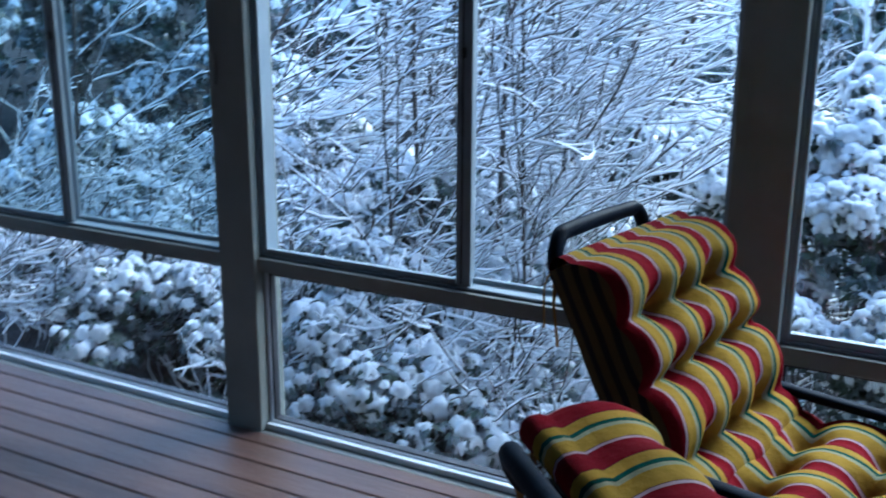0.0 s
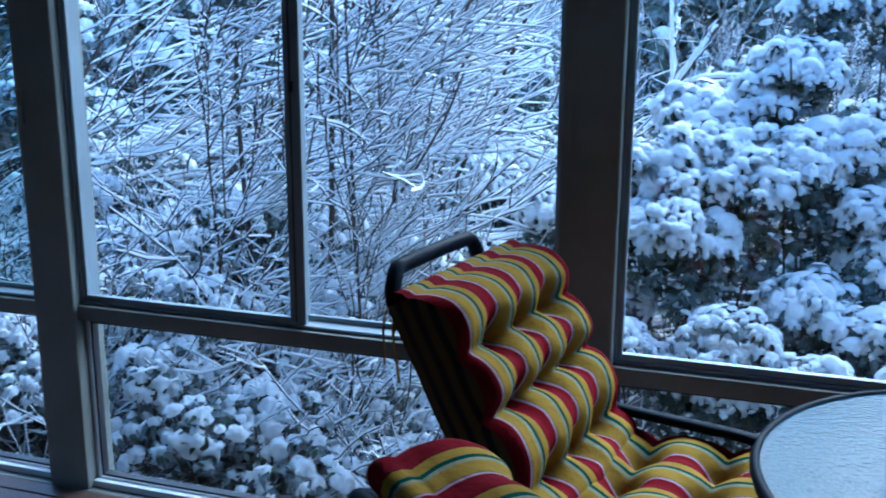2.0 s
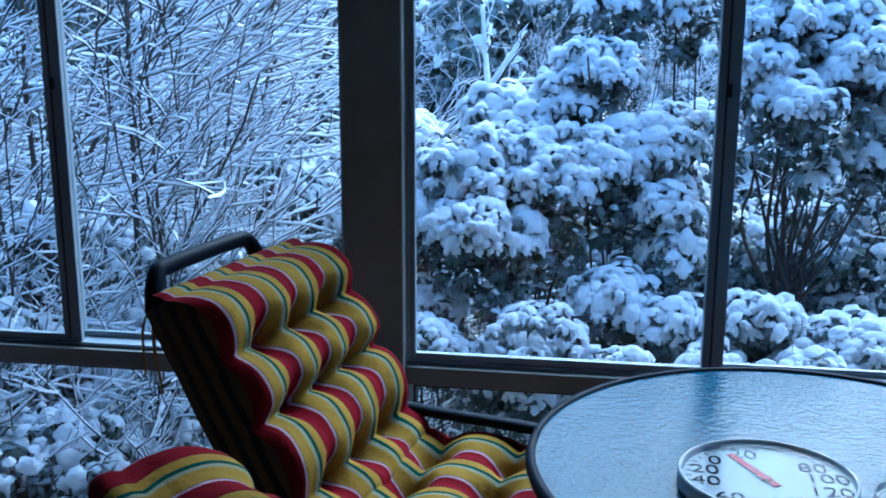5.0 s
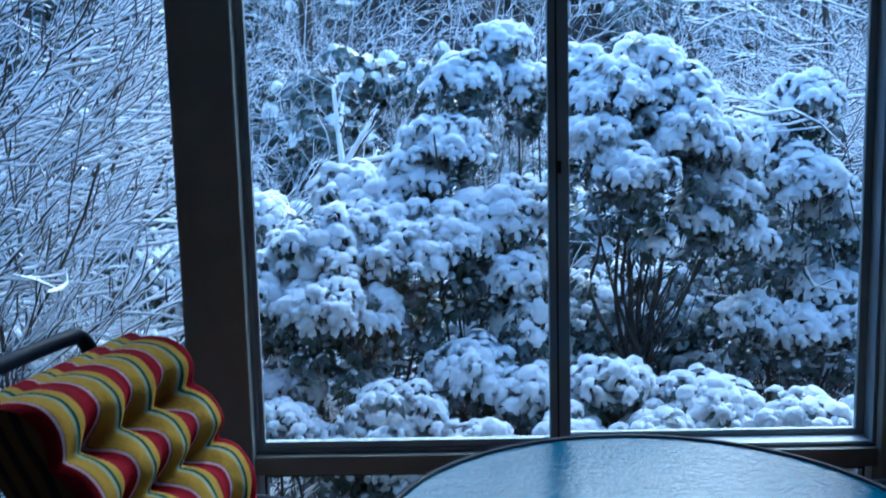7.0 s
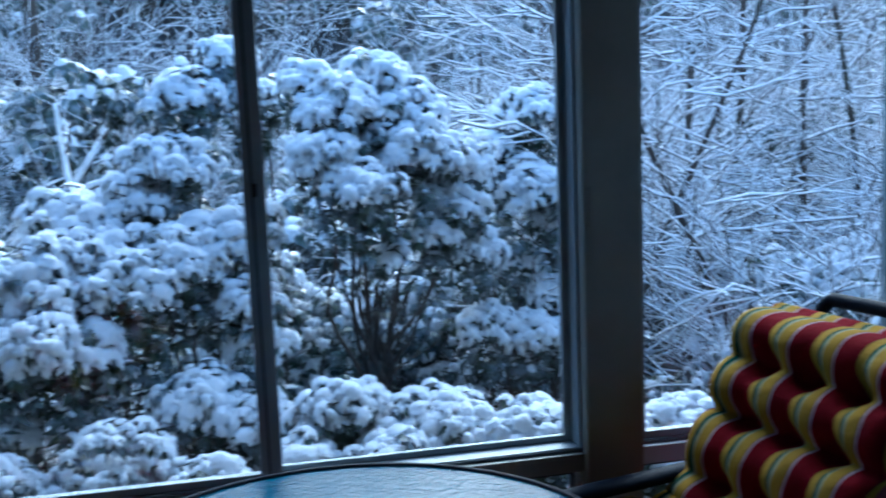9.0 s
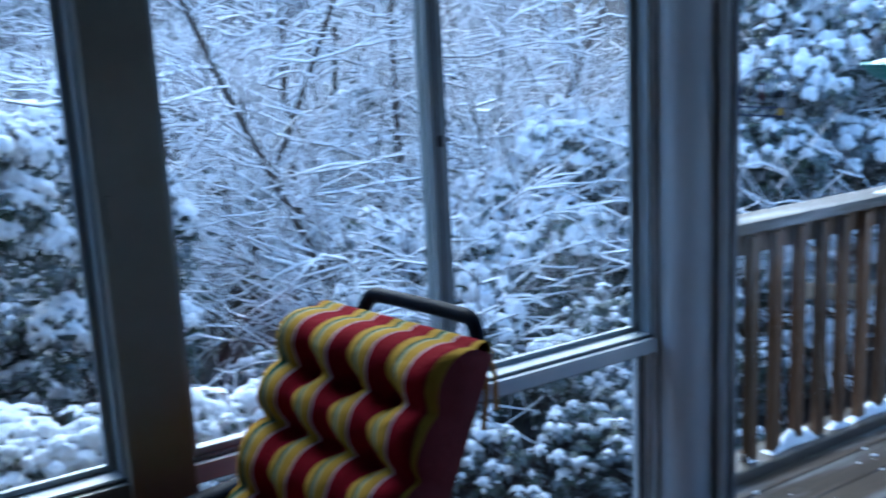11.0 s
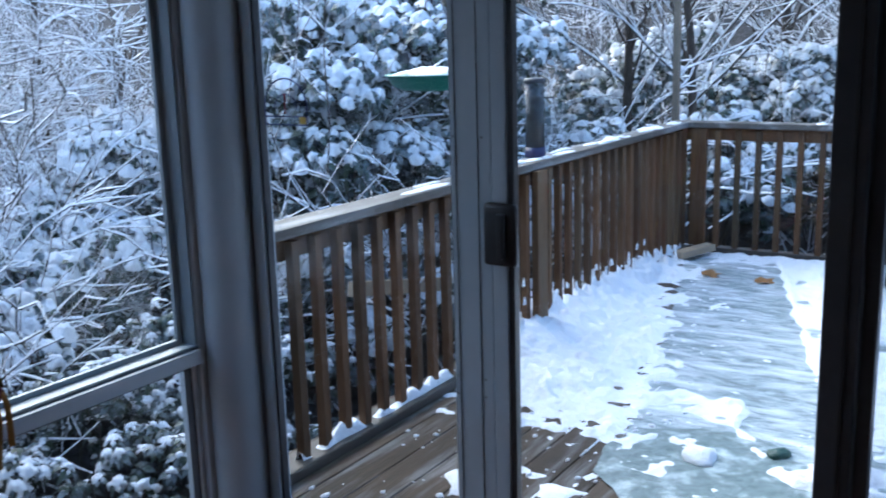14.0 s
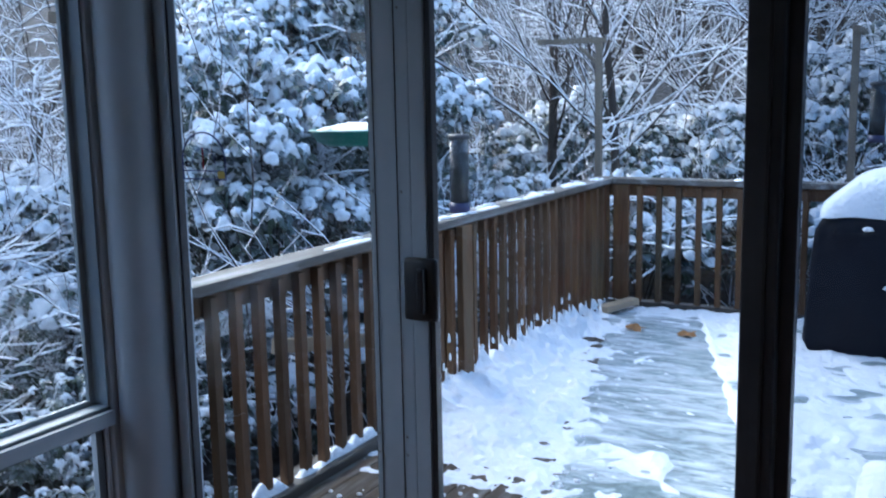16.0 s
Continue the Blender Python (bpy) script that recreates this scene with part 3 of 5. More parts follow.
def bare_tree(name, base, height, r, label, lean=(0, 0), limbs=12, bias=(0, 0, 0.3), angle=0.9, frac=0.5, twigs=6, fine=4, snow=0.014, category="tree", group="", low=0.25, rise=0.02, wiggle=1.0, east=99.0):
    """A leafless tree: tapered trunk, and a crown of limbs and twigs under snow."""
    x, y = base
    z = ground_z(x, y)
    t = thing(name, label, category, group, at=(x, y, z))
    tr = grow(np.zeros((1, 3)), np.array([[lean[0], lean[1], 1.0]]), np.array([height]), 12, 0.035, 0.01)
    R = np.linspace(r, r * 0.25, 13)[None]
    bm = tube([tuple(q) for q in tr[0]], r, 9, taper=0.3, steps=2)
    part("trunk", bm, BARK, t, smooth=True)
    a, ra = sprout(tr, R, limbs, low, 0.97, frac, 6, angle, bias, 0.10 * wiggle, rise, 0.36)
    b, rb = sprout(a, ra, twigs, 0.15, 0.95, 0.5, 4, 0.7, (bias[0] * 0.4, bias[1] * 0.4, 0.12), 0.14 * wiggle, rise)
    c, rc = sprout(b, rb, fine, 0.1, 0.95, 0.55, 1 if math.hypot(x, y) > 9 else 2, 0.7, (0, 0, 0.1), 0.15)
    parts = [shoots(a, np.maximum(ra, 0.004), snow * 1.2, base, east), shoots(b, np.maximum(rb, 0.003), snow, base, east), shoots(c, np.maximum(rc, 0.0022), snow * 0.75, base, east)]
    tagged(tri_object("crown", *gather(parts)[:2], [TWIG, SNOW], gather(parts)[2], False, t), kind="stuff")
    return t


def thicket(name, label, spots, height, stems, bias, snow=0.013, limbs=7, fine=5, frac=0.5, angle=0.8, splay=0.5, r=0.007, crook=0.10):
    """Undergrowth of many arching stems under snow."""
    B = np.array([(x, y, ground_z(x, y)) for x, y in spots])
    B = np.repeat(B, stems, 0) + rng.normal(0, 0.12, (len(spots) * stems, 3)) * (1, 1, 0)
    w = np.concatenate([rng.normal(0, splay, (len(B), 2)), np.ones((len(B), 1))], 1) + np.array(bias)
    s = grow(B, w, height * rng.uniform(0.6, 1.3, len(B)), 7, crook, -0.02)
    R = np.repeat(np.linspace(r, r * 0.4, 8)[None], len(B), 0)
    a, ra = sprout(s, R, limbs, 0.2, 0.97, 0.45 * frac / 0.5, 4, angle, (bias[0] * 0.6, bias[1] * 0.6, 0.1), crook * 1.4, 0.0)
    b, rb = sprout(a, ra, fine, 0.1, 0.97, 0.5, 1 if name == "far_brush" else 2, 0.75, (bias[0] * 0.3, bias[1] * 0.3, 0.05), crook * 1.6)
    V, F, M = gather([shoots(s, R, snow), shoots(a, np.maximum(ra, 0.003), snow), shoots(b, np.maximum(rb, 0.0022), snow * 0.8)])
    o = tri_object(name, V, F, [TWIG, SNOW], M, False)
    return tagged(o, label, "undergrowth", kind="stuff")


# ---- rhododendron rosettes ----
def rosette(seed):
    """A whorl of drooping leaves and its lobed lump of snow; unit radius about 1."""
    g = np.random.default_rng(500 + seed)
    n = int(g.integers(5, 8))
    V, F, M = [], [], []
    for k in range(n):
        a = 2 * math.pi * (k + g.uniform(-0.25, 0.25)) / n
        c, s = math.cos(a), math.sin(a)
        L, w, dr = g.uniform(0.9, 1.3), g.uniform(0.18, 0.24), g.uniform(0.4, 1.0)
        o = len(V)
        V += [(0.05 * c, 0.05 * s, 0), (0.45 * L * c - w * s, 0.45 * L * s + w * c, -0.15 * dr), (0.45 * L * c + w * s, 0.45 * L * s - w * c, -0.15 * dr), (0.75 * L * c, 0.75 * L * s, -0.9 * dr)]
        F += [(o, o + 2, o + 1), (o + 1, o + 2, o + 3)]
        M += [0, 0]
    return np.array(V, float), np.array(F), np.array(M)


def snow_lump(seed):
    """An irregular soft lump, closed below by an inward lip; unit radius about 1."""
    g = np.random.default_rng(900 + seed)
    V, F = [(0, 0, 0.62)], []
    n = 6
    q = g.uniform(0.75, 1.2, n)
    for rr, zz in ((0.6, 0.42), (1.0, -0.15)):
        for k in range(n):
            a = 2 * math.pi * k / n + g.uniform(-0.15, 0.15)
            V.append((rr * q[k] * math.cos(a), rr * q[k] * math.sin(a), zz + g.uniform(-0.13, 0.13)))
    for k in range(n):
        k2 = (k + 1) % n
        F.append((0, 1 + k, 1 + k2))
        F += [(1 + k, 1 + n + k, 1 + n + k2), (1 + k, 1 + n + k2, 1 + k2)]
    return np.array(V, float), np.array(F), np.full(len(F), 1)


ROSETTES = [rosette(s) for s in range(16)]
LUMPS = [snow_lump(s) for s in range(24)]


def snow_cap(seed, sides, rings):
    """Snow on one whorl of leaves: a soft pillow whose rim droops in blunt fingers; unit radius about 1."""
    g = np.random.default_rng(1300 + seed)
    m, ph, amp = int(g.integers(6, 9)), g.uniform(0, 6.28), g.uniform(0.14, 0.28)
    drop = g.uniform(0.35, 0.75)
    long = g.uniform(0.75, 1.3, m)
    o = g.uniform(-9, 9, 3)
    V, F = [(0, 0, 0.40)], []
    for rho, lip in rings:
        for k in range(sides):
            a = 2 * math.pi * k / sides
            lobe = math.cos(m * a + ph)
            reach = long[int(((m * a + ph) / (2 * math.pi) + 0.5) % m)]
            soft = noise.noise(Vector((1.3 * math.cos(a) + o[0], 1.3 * math.sin(a) + o[1], rho + o[2])))
            r = rho * (1 + rho * (amp * lobe + 0.5 * (reach - 1) * max(0.0, lobe)) + 0.25 * soft)
            z = 0.40 * (1 - rho ** 2.2) - drop * rho * rho - 0.18 * rho * (1 - lobe) + 0.14 * soft - lip
            V.append((r * math.cos(a), r * math.sin(a), z))
    n = sides
    for k in range(n):
        k2 = (k + 1) % n
        F.append((0, 1 + k, 1 + k2))
        for q in range(len(rings) - 1):
            c = 1 + q * n
            F += [(c + k, c + n + k, c + n + k2), (c + k, c + n + k2, c + k2)]
    return np.array(V, float), np.array(F), np.full(len(F), 1)


def blob(g, c, along, half, wide, high, sides):
    """A rounded lump, open below, lying along a direction."""
    along = np.array(along) / np.linalg.norm(along)
    side = np.cross((0, 0, 1.0), along)
    side /= np.linalg.norm(side)
    up = np.cross(along, side)
    V, F = [np.array(c) + up * high], []
    for q, h in ((0.62, 0.74), (1.0, -0.20)):
        for k in range(sides):
            a = 2 * math.pi * k / sides
            f = q * g.uniform(0.86, 1.14)
            V.append(np.array(c) + along * (half * f * math.cos(a)) + side * (wide * f * math.sin(a)) + up * (high * (h + g.uniform(-0.1, 0.1))))
    for k in range(sides):
        k2 = (k + 1) % sides
        F.append((0, 1 + k, 1 + k2))
        F += [(1 + k, 1 + sides + k, 1 + sides + k2), (1 + k, 1 + sides + k2, 1 + k2)]
    return np.array(V), np.array(F), np.full(len(F), 1)


def fingered_cap(seed, sides, m):
    """Snow on a whorl: a middle lump and a ring of blunt drooping fingers; unit radius about 1."""
    g = np.random.default_rng(1700 + seed)
    out = [blob(g, (0.1 * g.normal(), 0.1 * g.normal(), 0.02), (1, g.normal(), 0), g.uniform(0.65, 0.9), g.uniform(0.55, 0.75), g.uniform(0.28, 0.40), sides + 2)]
    for k in range(m):
        a = 2 * math.pi * (k + g.uniform(-0.3, 0.3)) / m
        reach, dip = g.uniform(0.55, 0.85), g.uniform(0.3, 0.95)
        out.append(blob(g, (reach * math.cos(a), reach * math.sin(a), -0.12 - 0.3 * dip), (math.cos(a), math.sin(a), -dip), g.uniform(0.36, 0.55), g.uniform(0.24, 0.36), g.uniform(0.2, 0.3), sides))
    return gather(out)


CAPS = [fingered_cap(q, 6, 6) for q in range(24)]
CAPS_MID = [fingered_cap(60 + q, 4, 4) for q in range(18)]
CAPS_FAR = [snow_cap(40 + q, 12, ((0.5, 0), (0.98, 0))) for q in range(14)]


def place_shapes(shapes, C, S, U, along=None):
    """Copies of unit shapes at C with radius S and axis U; along stretches them level, outwards."""
    out = []
    for k, (p, s, u) in enumerate(zip(C, S, U)):
        V, F, M = shapes[int(rng.integers(len(shapes)))]
        u = u / np.linalg.norm(u)
        a = rng.uniform(0, 6.28)
        h = np.array((math.cos(a), math.sin(a), 0.1)) if along is None else along[k]
        h = h - u * np.dot(h, u)
        h /= max(np.linalg.norm(h), 1e-6)
        w = np.cross(u, h)
        f = 1.0 if along is None else rng.uniform(1.0, 2.1)
        out.append((p + s * (f * V[:, :1] * h + V[:, 1:2] * w + V[:, 2:] * u), F, M))
    return out


def bush(label, base, mounds, w, name="rhododendron", fine=True, fork=0.0, stems=9, bare=0.08, dusted=1.0, load=1.0, middle=False):
    """A rhododendron: dark stems, and mounds (x, y, z, radius; from its foot) of leaf whorls, each under its cap of snow."""
    x, y = base
    t = thing(name, label, "bush", "snowy bushes", at=(x, y, ground_z(x, y)))
    C, S, U = [], [], []
    DC, DS, DU, LC, LS, LU, LA = [], [], [], [], [], [], []
    for mx, my, mz, mr in mounds:
        c = np.array((mx, my, mz))
        many = max(5, int((3.1 if fine else 2.5) * (mr / w) ** 2))
        turn = rng.uniform(0, 6.28)
        for k in range(many):
            e = 1 - 1.12 * (k + 0.5) / many
            a = 2.399963 * k + turn
            q = math.sqrt(max(0.0, 1 - e * e))
            d = np.array((q * math.cos(a), q * math.sin(a), e))
            p = c + d * (mr, mr, 0.78 * mr) * rng.uniform(0.72, 1.15) + rng.normal(0, 0.2 * w, 3)
            up = d * (0.7, 0.7, 0.3) + (0, 0, 0.75) + rng.normal(0, 0.2, 3)
            if fine or k % 3:
                C.append(p - up * (0.18 * w))
                S.append(w * rng.uniform(1.15, 1.6))
                U.append(up)
            if rng.uniform() > bare + 0.30 * max(0.0, -e + 0.05):
                DC.append(p)
                DS.append(w * load * rng.uniform(0.6, 1.35) * (1 - 0.25 * max(0.0, 0.4 - e)))
                DU.append(up)
        for k in range(int(many * (0.9 if fine else 0.4) * dusted)):
            a, f = rng.uniform(0, 6.28), rng.uniform() ** 0.5
            p = c + np.array((mr * f * math.cos(a), mr * f * math.sin(a), -mr * rng.uniform(0.1, 1.7)))
            if p[2] < 0.05:
                continue
            C.append(p)
            S.append(w * rng.uniform(1.1, 1.7))
            U.append(np.array((0.7 * math.cos(a), 0.7 * math.sin(a), 0.6)) + rng.normal(0, 0.3, 3))
            if rng.uniform() < (0.85 if fine else 0.5):
                LC.append(p + (0, 0, 0.012))
                LS.append(w * rng.uniform(0.22, 0.5))
                LU.append(np.array((0, 0, 1.0)) + rng.normal(0, 0.2, 3))
                LA.append(np.array((math.cos(a), math.sin(a), -0.5)))
    V, F, M = gather(place_shapes(ROSETTES, C, S, U))
    tagged(tri_object("foliage", V, F, [LEAF], None, False, t), kind="stuff")
    V, F, M = gather(place_shapes(CAPS if fine else CAPS_MID if middle else CAPS_FAR, DC, DS, DU) + (place_shapes(LUMPS, LC, LS, LU, LA) if LC else []))
    tagged(tri_object("snow_load", V, F, [SNOW], None, True, t), kind="stuff")
    bm = bmesh.new()
    foot = np.array((0, 0, fork))
    if fork:
        tube([(0.02, 0, -0.1), (0.0, 0.02, 0.5 * fork), tuple(foot)], 0.04, 7, bm, 0.8, 3)
    for k, (mx, my, mz, mr) in enumerate(mounds):
        for j in range(1 if k >= stems else 3):
            tip = np.array((mx, my, mz)) + rng.normal(0, 0.45 * mr, 3)
            b0 = foot + np.array((rng.normal(0, 0.035), rng.normal(0, 0.035), -0.1))
            mid = b0 + (tip - b0) * 0.5 + np.array((0, 0, -0.06)) * (tip[2] > 0.6) + rng.normal(0, 0.05, 3)
            tube([b0, (b0 + mid) / 2 + rng.normal(0, 0.03, 3), mid, tip], 0.005 + 0.008 * (j == 0 and k < stems), 5, bm, 0.35, 3)
    part("stems", bm, BARK, t, smooth=True)
    return t


def rhododendron(label, base, size, w=0.075, hollow=0.25, name="rhododendron", stems=4, fine=False, bare=0.1, dusted=1.0, load=1.0, middle=False):
    """A bush of mounds scattered over a dome."""
    rx, ry, rz = size
    mr = 0.26 * (rx * ry * rz) ** (1 / 3) + 0.06
    n = int(3 + 0.62 * rx * rz / (mr * mr))
    mounds = []
    for c in range(n):
        a = 2.399963 * c + rng.uniform(-0.6, 0.6)
        rr = math.sqrt((c + 0.5) / n)
        zz = (hollow + (1 - hollow) * math.sqrt(1 - 0.96 * rr * rr)) * rng.uniform(0.72, 1.04)
        mounds.append((rx * rr * math.cos(a) * rng.uniform(0.85, 1.1), ry * rr * math.sin(a) * rng.uniform(0.85, 1.1), rz * max(0.2, zz), mr * rng.uniform(0.7, 1.2)))
    return bush(label, base, mounds, w, name, fine, 0.0, stems, bare, dusted, load, middle)


def local(base, mounds):
    g = ground_z(*base)
    return [(a - base[0], b - base[1], c - g, d) for a, b, c, d in mounds]


rng = np.random.default_rng(11)
PEAK = [(0.29, 5.2, 1.74, 0.13), (0.11, 5.1, 1.55, 0.17), (0.41, 5.2, 1.54, 0.15), (-0.01, 4.9, 1.25, 0.2), (0.29, 4.7, 0.94, 0.2), (0.06, 4.6, 0.85, 0.18), (0.32, 4.5, 0.69, 0.15), (0.35, 4.4, 0.53, 0.12), (0.11, 4.25, 0.36, 0.18), (0.33, 4.1, 0.3, 0.12)]
SPREAD = [(-0.4, 4.8, 1.03, 0.2), (-0.15, 4.85, 1.1, 0.17), (-0.52, 4.5, 0.82, 0.23), (-0.18, 4.5, 0.8, 0.22), (-0.76, 4.4, 0.69, 0.17), (-0.48, 4.25, 0.62, 0.19), (-0.85, 4.9, 0.95, 0.12), (-0.33, 4.35, 0.3, 0.12), (-0.66, 4.3, 0.3, 0.15), (-1.0, 4.6, 0.6, 0.16), (-0.32, 4.6, 0.93, 0.18), (-0.64, 4.62, 0.8, 0.16), (-0.02, 4.6, 0.92, 0.15), (-0.3, 4.3, 0.6, 0.14)]
OPEN = [(0.94, 4.9, 1.62, 0.15), (0.63, 4.9, 1.6, 0.13), (0.75, 4.75, 1.48, 0.18), (1.06, 4.85, 1.46, 0.17), (0.66, 4.6, 1.27, 0.16), (0.79, 4.5, 1.15, 0.16), (1.07, 4.7, 1.27, 0.2), (1.3, 4.9, 1.2, 0.17), (1.25, 4.8, 1.02, 0.15), (1.38, 4.9, 0.8, 0.13), (0.93, 4.6, 0.85, 0.08), (1.12, 4.7, 0.9, 0.11)]
SLENDER = [(1.77, 5.3, 1.41, 0.19), (1.57, 5.3, 1.26, 0.15), (1.73, 5.1, 1.04, 0.2), (1.93, 5.2, 0.91, 0.15), (1.84, 5.1, 0.53, 0.14), (2.02, 5.2, 0.76, 0.15), (1.68, 5.2, 0.69, 0.13), (1.64, 4.9, 0.36, 0.14), (1.43, 4.9, 0.42, 0.14), (1.88, 4.9, 0.35, 0.14)]
for label, base, mounds, fork, stems, dusted in (("large snow-laden rhododendron before the window", (0.22, 5.0), PEAK, 0.0, 6, 1.2), ("spreading rhododendron bowed down by snow", (-0.42, 4.75), SPREAD, 0.0, 6, 1.3), ("snow-laden rhododendron with dark bare trunks", (0.86, 4.75), OPEN, 1.22, 12, 0.8), ("slender snowy rhododendron at the wood's edge", (1.72, 5.3), SLENDER, 0.5, 6, 1.1)):
    bush(label, base, local(base, mounds), 0.047, fork=fork, stems=stems, dusted=0.95 * dusted, bare=0.05, load=1.28)
for x, y, z, r, k in ((-0.19, 3.95, 0.26, 0.19, 3), (0.63, 3.9, 0.40, 0.14, 2), (0.96, 3.8, 0.30, 0.2, 3), (1.27, 3.7, 0.28, 0.18, 3), (-0.6, 3.9, 0.27, 0.12, 2), (0.47, 3.75, 0.28, 0.12, 2), (0.75, 3.65, 0.26, 0.13, 2), (0.13, 3.75, 0.22, 0.13, 2), (1.6, 3.8, 0.22, 0.17, 3), (1.95, 3.8, 0.2, 0.18, 3)):
    base = (x, y)
    mounds = [(x, y, z, r)] + [(x + r * rng.uniform(-1.1, 1.1), y + r * rng.uniform(-0.5, 0.6), z - r * rng.uniform(0.3, 0.9), 0.75 * r) for _ in range(k)]
    bush("low evergreen shrub bent under thick snow", base, local(base, mounds), 0.048, "snowy_shrub", stems=2, bare=0.02, load=1.12)
for x, y, s, h in ((-1.45, 4.15, 0.6, 0.8), (-2.26, 3.87, 0.6, 0.75), (-2.94, 4.39, 0.7, 0.9), (-3.85, 4.11, 0.7, 0.85), (-4.74, 4.54, 0.7, 0.9), (-1.92, 5.06, 0.7, 1.05), (-3.11, 5.59, 0.8, 1.15), (-4.51, 5.83, 0.8, 1.1), (-5.82, 5.27, 0.8, 1.0), (-6.17, 7.28, 1.0, 1.3), (-1.78, 6.76, 0.8, 1.3)):
    rhododendron("rhododendron drooping under snow below the window", (x, y), (s, s * 0.8, h), 0.052, 0.25, stems=4, bare=0.25, load=0.82)
for x, y, s, h in ((-7.05, 7.9, 1.2, 2.7), (-8.69, 6.54, 1.2, 2.9), (-5.22, 9.05, 1.1, 2.6), (-9.64, 8.57, 1.3, 3.0)):
    rhododendron("tall dark rhododendron at the back of the garden", (x, y), (s, s, h), 0.095, 0.25, stems=5, bare=0.45, load=0.8)
for x, y, s, h in ((3.43, 4.1, 0.6, 0.9), (4.33, 4.21, 0.6, 0.9), (2.68, 4.81, 0.6, 0.9), (5.4, 4.77, 0.7, 1.0), (3.56, 5.35, 0.7, 1.3), (4.65, 5.63, 0.7, 1.4), (5.62, 6.09, 0.7, 1.5), (6.01, 4.51, 0.7, 2.0), (6.99, 4.97, 1.0, 2.9), (8.06, 5.53, 1.0, 3.0), (9.41, 6.31, 1.1, 3.2), (9.27, 5.3, 0.8, 1.3), (9.21, 2.99, 0.7, 1.1), (9.49, 1.61, 0.8, 1.2), (10.18, 0.15, 0.9, 1.4), (10.95, 4, 1.0, 1.6), (11.25, 2.41, 1.0, 1.6), (8.75, 4.07, 0.6, 1.0), (6.34, 4.03, 0.7, 0.95), (7.54, 4.2, 0.7, 1.0), (12.62, 1.29, 1.2, 1.9), (12.96, -1.09, 1.2, 2.0)):
    tall = h > 1.8
    rhododendron("tall snowy rhododendron beyond the deck" if tall else "snowy rhododendron beside the deck railing", (x, y), (s * (1.35 if tall else 1.0), s * 1.1, h), (0.07 if x < 9 else 0.09) if tall else (0.054 if x < 5 else 0.064 if x < 8 else 0.08), 0.5 if tall else 0.2, stems=6, bare=0.14 if tall else 0.38 if x < 5 and y < 5 else 0.25, load=0.68 if x < 5 and y < 5 else 0.72 if tall or x > 8 else 0.95, middle=x < 5 and y < 5)

for x, y, s, h in ((-1.43, 8.75, 1.0, 1.3), (-0.24, 8.12, 0.9, 1.2), (0.97, 8.69, 1.0, 1.3), (2.16, 8.26, 1.0, 1.3), (3.39, 9.43, 1.1, 1.5), (-2.71, 9.59, 1.1, 1.5), (-0.79, 10.34, 1.2, 2.3), (1.42, 10.68, 1.2, 1.6), (4.67, 10.52, 1.2, 1.7), (-4.17, 10.82, 1.2, 1.7), (-2.14, 11.97, 1.3, 1.6), (0.47, 12.5, 1.3, 1.6), (2.86, 12.04, 1.3, 1.6), (-6.38, 10.68, 1.3, 1.8), (6.22, 9.89, 1.2, 1.7)):
    rhododendron("hazy snow-dusted shrub in the wood", (x, y), (s, s * 0.8, h), 0.15, 0.15, name="woodland_shrub", stems=3, bare=0.55, load=0.55)

for x, y, s, h in ((1.05, 5.95, 0.65, 1.5), (0.2, 5.9, 0.7, 1.5), (1.9, 6.1, 0.6, 1.6)):
    rhododendron("snow-dusted rhododendron in the shade of taller ones", (x, y), (s, s * 0.6, h), 0.06, 0.2, stems=5, bare=0.45, load=0.7)
rng = np.random.default_rng(31)
for k in range(26):
    rhododendron("grey snow-dusted shrub on the wooded slope", (-9 + 0.72 * k + rng.uniform(-0.5, 0.5), rng.uniform(16.5, 23.0)), (1.5, 1.0, 1.9), 0.27, 0.2, name="woodland_shrub", stems=2, bare=0.66, load=0.36)

# saplings and trees
for x, y, h, r, b in ((-2.92, 5.19, 4.2, 0.019, 0.5), (-2.22, 5.07, 3.6, 0.013, 0.3), (-2.42, 5.18, 4.4, 0.02, 0.9), (-5.24, 4.65, 4.2, 0.02, 0.6), (-1.89, 4.46, 2.4, 0.010, 0.1), (-2.84, 4.59, 2.6, 0.010, 0.1)):
    bare_tree("sapling", (x, y), h, r, "thin dark sapling with snow-lined branches", limbs=18, bias=(0.7 + 0.6 * b, 0.0, 0.22), angle=0.7, frac=0.42, twigs=6, fine=3, snow=0.013, low=0.15, wiggle=0.9, east=-1.02)
for x, y, h, n in ((-3.81, 5.81, 4.4, 30), (-4.37, 7.13, 4.6, 30), (-2.6, 6.3, 3.6, 26), (-5.6, 6.0, 4.4, 28), (-3.2, 8.2, 4.8, 28)):
    bare_tree("leaning_tree", (x, y), h, 0.019, "leaning tree with long parallel snow-lined branches", (0.55, -0.05), int(0.75 * n), (1.6, -0.1, 0.12), 0.42, 0.55, 6, 3, 0.019, low=0.05, rise=0.01, wiggle=1.1, east=-1.02)


